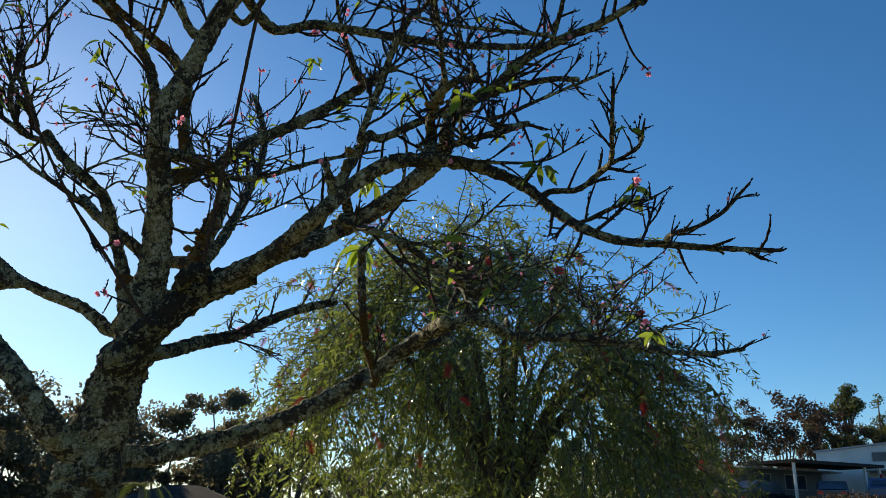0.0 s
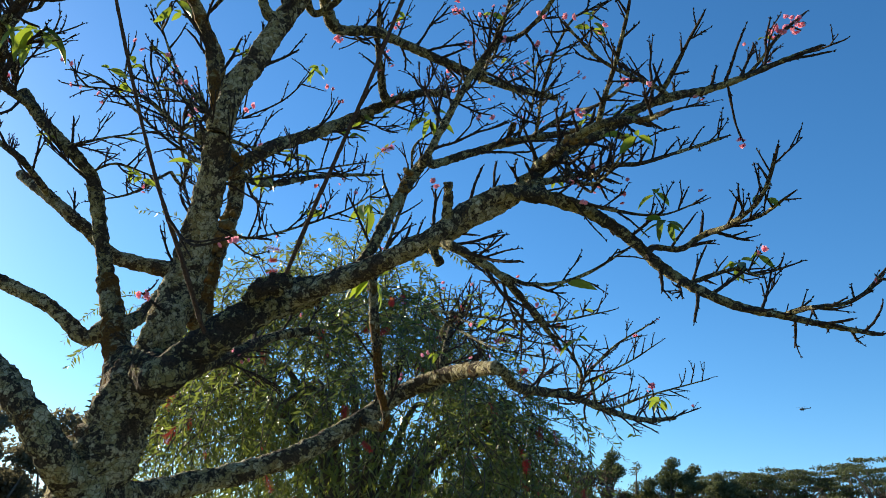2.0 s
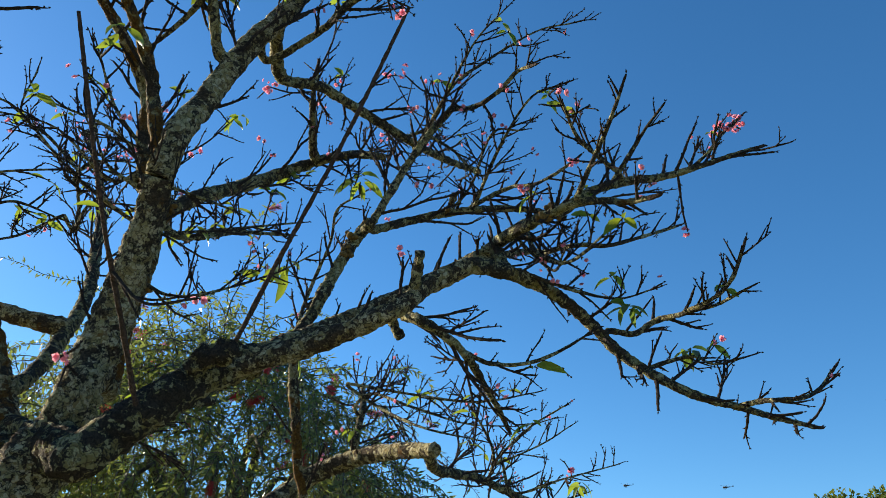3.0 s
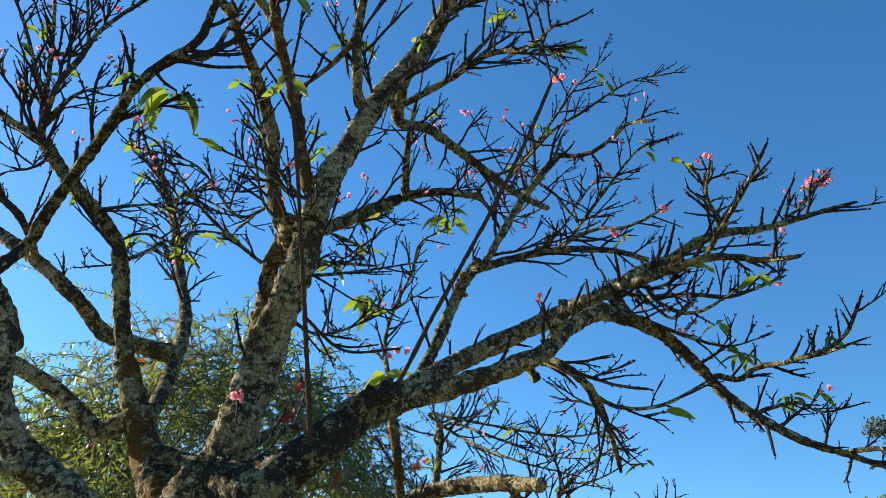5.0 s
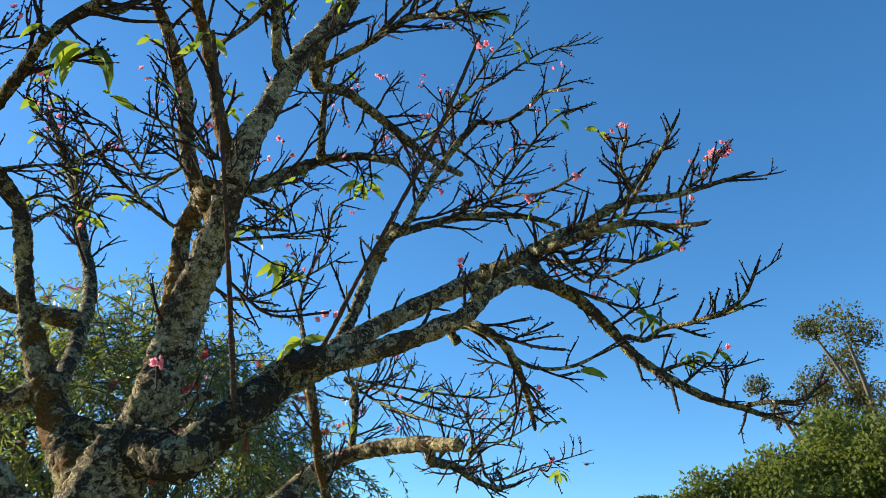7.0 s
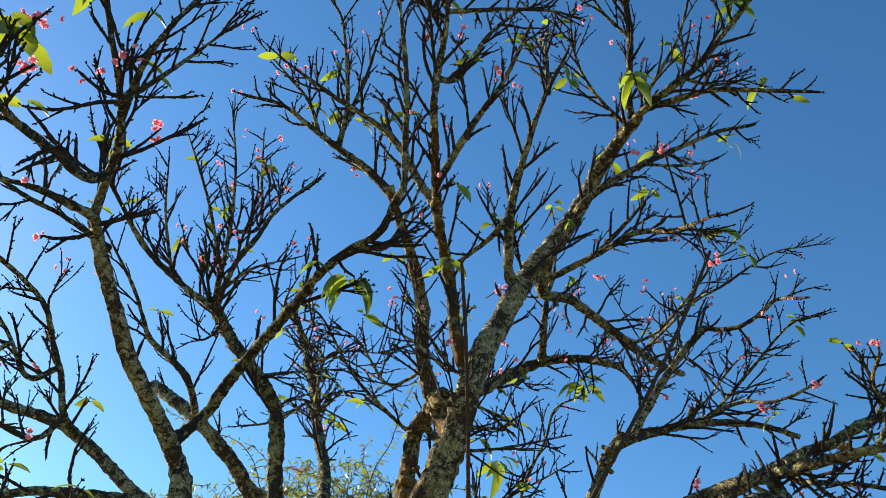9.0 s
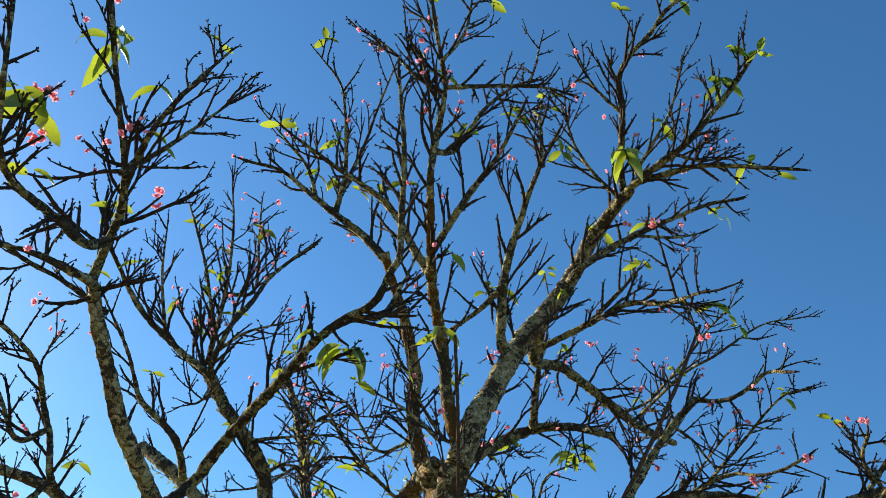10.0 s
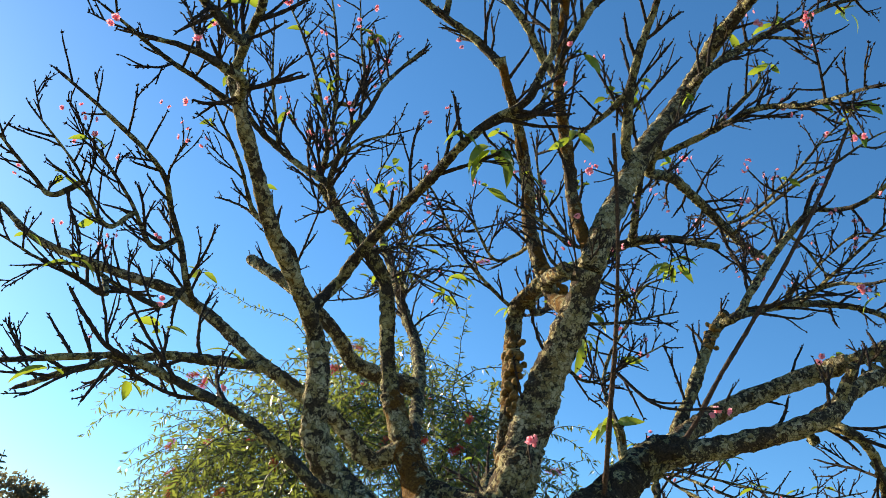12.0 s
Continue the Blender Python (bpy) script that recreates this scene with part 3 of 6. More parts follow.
    ("Qe", (-0.063, 3.626, 2.371, 0.029), (0.130, 3.639, 2.413, 0.025), (0.300, 3.888, 2.400, 0.024), (0.515, 4.116, 2.440, 0.023), (0.752, 4.344, 2.487, 0.022), (0.995, 4.562, 2.496, 0.020), (1.252, 4.772, 2.502, 0.018), (1.527, 4.974, 2.528, 0.016), (1.817, 5.152, 2.596, 0.013)),
    ("M", (-1.216, 3.076, 2.148, 0.033), (-1.103, 3.103, 2.151, 0.029), (-1.070, 3.417, 2.254, 0.029), (-1.004, 3.709, 2.353, 0.028), (-0.916, 3.935, 2.479, 0.025), (-0.794, 4.105, 2.582, 0.022), (-0.644, 4.243, 2.658, 0.019)),
    ("V2", (-0.429, 3.843, 2.168, 0.022), (-0.333, 3.681, 2.135, 0.019), (-0.374, 3.657, 2.279, 0.019), (-0.400, 3.657, 2.434, 0.020), (-0.421, 3.686, 2.603, 0.021), (-0.435, 3.731, 2.784, 0.022)),
    ("V1", (-0.205, 3.869, 2.334, 0.024), (-0.047, 4.027, 2.400, 0.021), (-0.030, 4.037, 2.493, 0.019), (-0.005, 4.072, 2.597, 0.017), (0.032, 4.147, 2.716, 0.016), (0.063, 4.263, 2.849, 0.014)),
    ("w1", (-0.033, 2.629, 2.748, 0.025), (-0.032, 2.704, 2.881, 0.022), (-0.029, 2.579, 2.872, 0.019), (-0.013, 2.477, 2.867, 0.017), (0.012, 2.391, 2.865, 0.015), (0.048, 2.323, 2.867, 0.013), (0.093, 2.269, 2.858, 0.011), (0.122, 2.200, 2.824, 0.009), (0.127, 2.110, 2.791, 0.008)),
    ("w6", (0.010, 2.898, 2.933, 0.015), (0.333, 3.087, 3.124, 0.013), (0.254, 2.848, 2.991, 0.011), (0.195, 2.650, 2.903, 0.009), (0.183, 2.515, 2.848, 0.008), (0.227, 2.441, 2.822, 0.007), (0.354, 2.435, 2.880, 0.006), (0.548, 2.476, 2.991, 0.005)),
    ("T1l", (-1.471, 2.897, 3.668, 0.018), (-1.586, 2.919, 3.768, 0.016), (-1.709, 2.942, 3.841, 0.014), (-1.835, 2.957, 3.912, 0.011), (-1.962, 2.963, 3.974, 0.008), (-2.097, 2.996, 3.988, 0.006)),
    ("T1m", (-1.356, 2.640, 3.463, 0.020), (-1.370, 2.671, 3.503, 0.017), (-1.442, 2.658, 3.570, 0.015), (-1.510, 2.638, 3.642, 0.014), (-1.592, 2.630, 3.700, 0.012), (-1.684, 2.637, 3.742, 0.010), (-1.779, 2.644, 3.779, 0.009), (-1.873, 2.645, 3.816, 0.007), (-1.967, 2.643, 3.852, 0.005)),
    ("T2r", (-1.391, 2.564, 3.483, 0.014), (-1.377, 2.503, 3.534, 0.013), (-1.365, 2.444, 3.585, 0.012), (-1.348, 2.385, 3.636, 0.011), (-1.327, 2.327, 3.686, 0.009), (-1.307, 2.270, 3.737, 0.008), (-1.298, 2.214, 3.791, 0.007), (-1.291, 2.158, 3.847, 0.006)),
    ("L2d", (-0.956, 2.801, 3.382, 0.023), (-1.014, 2.782, 3.391, 0.020), (-1.053, 2.718, 3.474, 0.018), (-1.086, 2.651, 3.557, 0.016), (-1.103, 2.578, 3.641, 0.014), (-1.109, 2.503, 3.724, 0.012), (-1.114, 2.428, 3.808, 0.010), (-1.111, 2.351, 3.890, 0.008), (-1.097, 2.273, 3.970, 0.006)),
    ("L2i", (-1.084, 2.659, 3.549, 0.012), (-1.103, 2.702, 3.512, 0.011), (-1.127, 2.744, 3.478, 0.010), (-1.158, 2.784, 3.446, 0.008), (-1.191, 2.823, 3.416, 0.007)),
    ("k4", (-0.448, 3.665, 3.661, 0.023), (-0.484, 3.586, 3.676, 0.020), (-0.508, 3.533, 3.741, 0.017), (-0.532, 3.479, 3.806, 0.015), (-0.549, 3.423, 3.870, 0.012), (-0.559, 3.365, 3.935, 0.009)),
    ("L2c", (-0.896, 2.796, 3.515, 0.016), (-0.837, 2.882, 3.504, 0.014), (-0.693, 2.736, 3.587, 0.012), (-0.640, 2.560, 3.587, 0.010), (-0.619, 2.345, 3.455, 0.008), (-0.743, 2.013, 3.210, 0.004)),
    ("c2", (-1.873, 3.896, 3.026, 0.016), (-1.967, 3.682, 3.098, 0.014), (-2.140, 3.684, 3.205, 0.011), (-2.203, 3.618, 3.265, 0.008), (-2.262, 3.503, 3.308, 0.007), (-2.392, 3.333, 3.385, 0.004)),
    ("A2", (0.466, 2.604, 2.502, 0.009), (0.508, 2.639, 2.524, 0.008), (0.639, 2.579, 2.569, 0.006), (0.638, 2.474, 2.509, 0.004), (0.700, 2.407, 2.522, 0.003)),
    ("w2", (0.404, 2.593, 3.188, 0.009), (0.397, 2.550, 3.196, 0.008), (0.055, 2.305, 3.080, 0.006), (-0.152, 2.093, 3.005, 0.004)),
    ("w3", (0.086, 2.699, 2.985, 0.011), (0.060, 2.661, 2.957, 0.010), (0.049, 2.569, 2.807, 0.008), (0.083, 2.442, 2.732, 0.006), (0.088, 2.232, 2.748, 0.003)),
    ("w4", (-0.032, 2.699, 2.873, 0.010), (-0.078, 2.740, 2.850, 0.009), (0.032, 2.615, 2.753, 0.007), (0.207, 2.593, 2.721, 0.006), (0.369, 2.589, 2.727, 0.004), (0.480, 2.548, 2.768, 0.003)),
    ("w5", (0.060, 2.657, 2.951, 0.008), (0.016, 2.675, 2.935, 0.007), (0.132, 2.620, 2.792, 0.005), (0.054, 2.429, 2.748, 0.003)),
    ("p1", (0.155, 3.286, 3.371, 0.009), (0.163, 3.246, 3.381, 0.008), (0.068, 2.860, 3.397, 0.006), (0.077, 2.630, 3.486, 0.004), (0.184, 2.570, 3.549, 0.003)),
    ("p3", (0.056, 3.278, 3.327, 0.007), (0.116, 3.183, 3.438, 0.005), (0.027, 2.839, 3.443, 0.004), (0.083, 2.724, 3.406, 0.003)),
    ("k1", (-0.198, 2.911, 3.420, 0.008), (-0.190, 2.934, 3.424, 0.007), (-0.072, 2.971, 3.417, 0.006), (0.052, 2.986, 3.346, 0.004), (0.072, 2.819, 3.326, 0.003)),
    ("k2", (-0.089, 3.433, 3.757, 0.010), (-0.094, 3.447, 3.779, 0.009), (-0.011, 3.357, 3.820, 0.007), (-0.045, 3.026, 3.837, 0.006), (-0.024, 2.864, 3.926, 0.004), (0.051, 2.769, 4.033, 0.003)),
    ("k3", (-0.053, 3.460, 3.769, 0.009), (-0.037, 3.448, 3.747, 0.008), (-0.077, 3.002, 3.744, 0.007), (-0.014, 2.861, 3.784, 0.006), (0.216, 2.802, 4.009, 0.004), (0.372, 2.747, 4.079, 0.003)),
    ("k5", (-0.693, 2.736, 3.587, 0.009), (-0.580, 2.626, 3.771, 0.007), (-0.533, 2.656, 3.895, 0.005), (-0.481, 2.720, 4.011, 0.003)),
    ("d1", (-1.573, 2.264, 3.085, 0.011), (-1.567, 2.224, 3.127, 0.010), (-1.592, 2.190, 3.227, 0.009), (-1.652, 2.088, 3.384, 0.007), (-1.731, 2.006, 3.561, 0.005)),
    ("x1", (-1.524, 2.276, 3.631, 0.011), (-1.431, 2.370, 3.801, 0.010), (-1.357, 2.348, 4.046, 0.008), (-1.273, 2.316, 4.199, 0.006), (-1.193, 2.338, 4.342, 0.005), (-1.184, 2.291, 4.554, 0.003)),
    ("x2", (-1.566, 2.147, 3.793, 0.009), (-1.411, 2.118, 3.869, 0.007), (-1.240, 2.110, 3.966, 0.005), (-1.123, 2.138, 4.039, 0.003)),
    ("x3", (-1.558, 2.164, 3.787, 0.008), (-1.662, 2.137, 3.776, 0.007), (-1.753, 2.132, 3.836, 0.005), (-1.824, 2.161, 3.913, 0.003)),
    ("x4", (-1.602, 2.107, 3.863, 0.008), (-1.598, 2.086, 3.856, 0.007), (-1.558, 2.056, 4.003, 0.005), (-1.565, 2.041, 4.265, 0.003)),
    ("x5", (-1.708, 2.942, 3.840, 0.012), (-1.721, 2.878, 3.976, 0.010), (-1.766, 2.790, 4.087, 0.008), (-1.812, 2.718, 4.165, 0.006), (-1.871, 2.650, 4.240, 0.005), (-1.983, 2.614, 4.303, 0.003)),
    ("x6", (-1.712, 2.901, 3.937, 0.009), (-1.691, 2.822, 4.154, 0.007), (-1.695, 2.712, 4.232, 0.005), (-1.693, 2.571, 4.364, 0.003)),
    ("x7", (-1.802, 2.952, 3.906, 0.009), (-1.873, 2.950, 4.035, 0.007), (-1.985, 2.924, 4.104, 0.005), (-2.123, 2.870, 4.162, 0.003)),
    ("x8", (-0.727, 2.440, 3.983, 0.010), (-0.733, 2.451, 4.009, 0.009), (-0.864, 2.445, 4.097, 0.007), (-0.978, 2.401, 4.195, 0.005), (-1.076, 2.274, 4.240, 0.003)),
    ("x9", (-0.709, 2.303, 4.001, 0.010), (-0.755, 2.286, 3.982, 0.009), (-0.726, 2.238, 4.081, 0.007), (-0.712, 2.121, 4.179, 0.005), (-0.748, 1.981, 4.300, 0.003)),
    ("x10", (-0.672, 2.184, 4.028, 0.008), (-0.533, 2.203, 4.086, 0.006), (-0.398, 2.239, 4.212, 0.004), (-0.307, 2.266, 4.284, 0.003)),
    ("x11", (-0.559, 2.606, 4.014, 0.008), (-0.552, 2.580, 3.994, 0.007), (-0.401, 2.539, 4.027, 0.005), (-0.275, 2.544, 4.120, 0.003)),
    ("x12", (-1.111, 2.348, 3.893, 0.011), (-1.100, 2.373, 3.921, 0.010), (-1.112, 2.398, 4.194, 0.008), (-1.102, 2.479, 4.349, 0.006), (-0.970, 2.543, 4.546, 0.003)),
    ("x13", (-0.847, 2.232, 4.231, 0.008), (-0.863, 2.230, 4.214, 0.007), (-0.989, 2.214, 4.283, 0.005), (-1.100, 2.163, 4.383, 0.003)),
    ("s1", (-2.300, 2.507, 3.045, 0.014), (-2.307, 2.350, 2.901, 0.012), (-2.367, 2.255, 2.874, 0.011), (-2.449, 2.124, 2.833, 0.009), (-2.475, 2.018, 2.832, 0.007), (-2.471, 1.890, 2.838, 0.006), (-2.477, 1.826, 2.866, 0.005), (-2.523, 1.774, 2.996, 0.003)),
    ("s3", (-2.294, 2.321, 3.098, 0.010), (-2.259, 2.130, 3.119, 0.008), (-2.224, 2.070, 3.245, 0.006), (-2.186, 2.108, 3.501, 0.003)),
    ("s4", (-2.278, 2.231, 3.108, 0.009), (-2.289, 2.215, 3.041, 0.008), (-2.210, 2.180, 3.170, 0.006), (-2.143, 2.236, 3.442, 0.003)),
    ("f1", (-1.957, 3.376, 3.281, 0.010), (-1.989, 3.221, 3.500, 0.008), (-2.056, 3.225, 3.810, 0.005), (-2.148, 3.199, 4.064, 0.003)),
    ("f4", (-1.957, 3.376, 3.281, 0.010), (-1.978, 3.256, 3.345, 0.009), (-2.078, 3.172, 3.529, 0.006), (-2.168, 3.133, 3.665, 0.005), (-2.261, 3.179, 3.842, 0.003)),
    ("f5", (-1.961, 3.354, 3.293, 0.008), (-1.868, 3.142, 3.316, 0.005), (-1.733, 3.127, 3.412, 0.003)),
    ("f6", (-1.989, 3.221, 3.500, 0.008), (-1.892, 3.223, 3.569, 0.007), (-1.950, 3.254, 3.842, 0.005), (-1.998, 3.260, 4.048, 0.003)),
    ("f7", (-2.135, 3.365, 3.327, 0.008), (-2.226, 3.214, 3.481, 0.005), (-2.279, 3.121, 3.641, 0.003)),
    ("q1", (0.755, 4.347, 2.487, 0.010), (0.773, 4.284, 2.472, 0.009), (0.738, 4.154, 2.566, 0.008), (0.591, 3.996, 2.654, 0.006), (0.399, 3.887, 2.784, 0.003)),
    ("q2", (0.752, 4.205, 2.529, 0.008), (0.848, 4.008, 2.676, 0.006), (1.016, 3.914, 2.798, 0.003)),
    ("q3", (0.763, 4.218, 2.525, 0.007), (0.960, 4.061, 2.627, 0.004), (1.073, 3.977, 2.711, 0.003)),
    ("q4", (0.008, 4.098, 2.638, 0.009), (-0.032, 4.071, 2.675, 0.008), (0.022, 4.005, 2.730, 0.007), (0.118, 3.724, 2.608, 0.006), (0.367, 3.724, 2.573, 0.004), (0.632, 3.809, 2.616, 0.003)),
    ("q5", (0.803, 4.186, 2.546, 0.008), (0.850, 4.147, 2.393, 0.007), (1.047, 4.005, 2.456, 0.005), (1.305, 3.913, 2.538, 0.003)),
    ("v3", (-0.098, 3.999, 2.758, 0.009), (-0.082, 4.018, 2.746, 0.008), (0.049, 3.922, 2.640, 0.007), (0.097, 3.558, 2.479, 0.005), (0.289, 3.448, 2.430, 0.003)),
    ("v4", (-0.098, 3.999, 2.758, 0.008), (0.087, 3.785, 2.685, 0.006), (0.277, 3.451, 2.586, 0.005), (0.582, 3.478, 2.680, 0.003)),
    ("t1", (-1.428, 4.052, 3.317, 0.009), (-1.373, 4.103, 3.284, 0.008), (-1.328, 3.991, 3.367, 0.006), (-1.128, 4.032, 3.436, 0.003)),
    ("t2", (-1.370, 4.096, 3.289, 0.009), (-1.378, 4.170, 3.396, 0.008), (-1.395, 3.990, 3.551, 0.005), (-1.126, 4.105, 3.711, 0.003)),
    ("t3", (-1.428, 4.052, 3.317, 0.007), (-1.574, 4.000, 3.152, 0.005), (-1.708, 3.942, 3.068, 0.003)),
    ("t4", (-1.071, 3.459, 3.033, 0.009), (-1.129, 3.476, 3.059, 0.008), (-1.365, 3.361, 3.136, 0.006), (-1.569, 3.152, 3.214, 0.004), (-1.646, 3.081, 3.197, 0.003)),
    ("t5", (-1.160, 3.168, 3.163, 0.008), (-1.184, 3.282, 3.151, 0.007), (-1.268, 3.288, 3.117, 0.006), (-1.448, 3.146, 3.181, 0.004), (-1.648, 3.060, 3.132, 0.003)),
    ("t6", (-1.386, 4.092, 3.463, 0.009), (-1.438, 4.190, 3.578, 0.008), (-1.345, 3.942, 3.524, 0.005), (-1.036, 4.081, 3.529, 0.003)),
    ("t7", (-1.405, 4.102, 3.559, 0.008), (-1.559, 4.023, 3.658, 0.007), (-1.673, 3.839, 3.642, 0.005), (-1.648, 3.720, 3.784, 0.003)),
    ("t8", (-1.707, 3.395, 3.035, 0.008), (-1.710, 3.367, 3.036, 0.007), (-1.572, 3.354, 3.094, 0.005), (-1.437, 3.404, 3.172, 0.003)),
    ("t9", (-1.629, 3.428, 2.963, 0.006), (-1.537, 3.413, 3.014, 0.005), (-1.385, 3.344, 2.954, 0.003)),
    ("l2", (-1.124, 2.826, 3.009, 0.008), (-1.153, 2.841, 2.989, 0.007), (-1.272, 2.843, 3.117, 0.005), (-1.354, 2.787, 3.262, 0.003)),
    ("l3", (-1.107, 2.838, 2.861, 0.008), (-1.129, 2.848, 2.859, 0.007), (-1.256, 2.817, 2.904, 0.005), (-1.321, 2.766, 3.018, 0.003)),
    ("l4", (-1.117, 2.912, 2.743, 0.007), (-0.947, 2.890, 2.792, 0.005), (-0.610, 3.096, 3.014, 0.003)),
    ("l5", (-1.163, 2.878, 2.917, 0.007), (-1.145, 2.859, 2.907, 0.006), (-0.987, 2.800, 2.855, 0.005), (-0.855, 3.011, 2.954, 0.003)),
    ("l6", (-1.120, 2.969, 2.637, 0.006), (-0.958, 3.034, 2.627, 0.005), (-0.660, 3.260, 2.864, 0.004), (-0.525, 3.259, 2.971, 0.003)),
    ("l7", (-1.161, 2.842, 2.998, 0.007), (-1.174, 2.846, 2.985, 0.006), (-1.290, 2.864, 3.059, 0.005), (-1.431, 2.832, 3.068, 0.003)),
    ("b1", (-2.360, 3.409, 2.874, 0.010), (-2.429, 3.358, 2.795, 0.009), (-2.543, 3.277, 2.903, 0.006), (-2.736, 3.096, 3.014, 0.003)),
    ("b2", (-2.507, 3.302, 2.869, 0.009), (-2.572, 3.265, 2.776, 0.008), (-2.694, 3.157, 2.885, 0.005), (-2.828, 3.062, 2.959, 0.003)),
    ("b3", (-2.664, 3.184, 2.858, 0.009), (-2.731, 3.189, 2.786, 0.008), (-2.805, 3.177, 2.826, 0.006), (-2.987, 2.967, 2.900, 0.003)),
    ("b4", (-2.530, 3.401, 2.659, 0.011), (-2.506, 3.335, 2.581, 0.010), (-2.601, 3.319, 2.604, 0.008), (-2.705, 3.257, 2.604, 0.005), (-2.798, 3.198, 2.614, 0.003)),
    ("b5", (-2.286, 3.461, 2.740, 0.011), (-2.336, 3.438, 2.635, 0.010), (-2.478, 3.429, 2.654, 0.008), (-2.603, 3.362, 2.665, 0.006), (-2.726, 3.303, 2.595, 0.003)),
    ("b7", (-2.263, 2.608, 2.892, 0.010), (-2.249, 2.647, 2.919, 0.009), (-2.383, 2.637, 2.961, 0.007), (-2.474, 2.542, 2.927, 0.006), (-2.606, 2.451, 2.930, 0.003)),
    ("G", (-0.433, 3.726, 2.763, 0.014), (-0.343, 4.028, 3.070, 0.010), (-0.291, 4.083, 3.263, 0.009), (-0.257, 3.967, 3.436, 0.007), (-0.275, 3.838, 3.545, 0.006), (-0.203, 3.707, 3.583, 0.004)),
    ("d2", (-1.625, 2.372, 2.988, 0.009), (-1.553, 2.348, 2.997, 0.007), (-1.518, 2.335, 3.113, 0.005), (-1.492, 2.341, 3.248, 0.003)),
    ("E", (-1.344, 3.158, 1.740, 0.075), (-1.289, 3.122, 1.943, 0.065), (-1.377, 3.394, 2.257, 0.052), (-1.496, 3.523, 2.572, 0.036)),
    ("h", (-1.190, 3.020, 2.150, 0.030), (-1.280, 3.200, 2.200, 0.028), (-1.377, 3.394, 2.260, 0.030)),
]
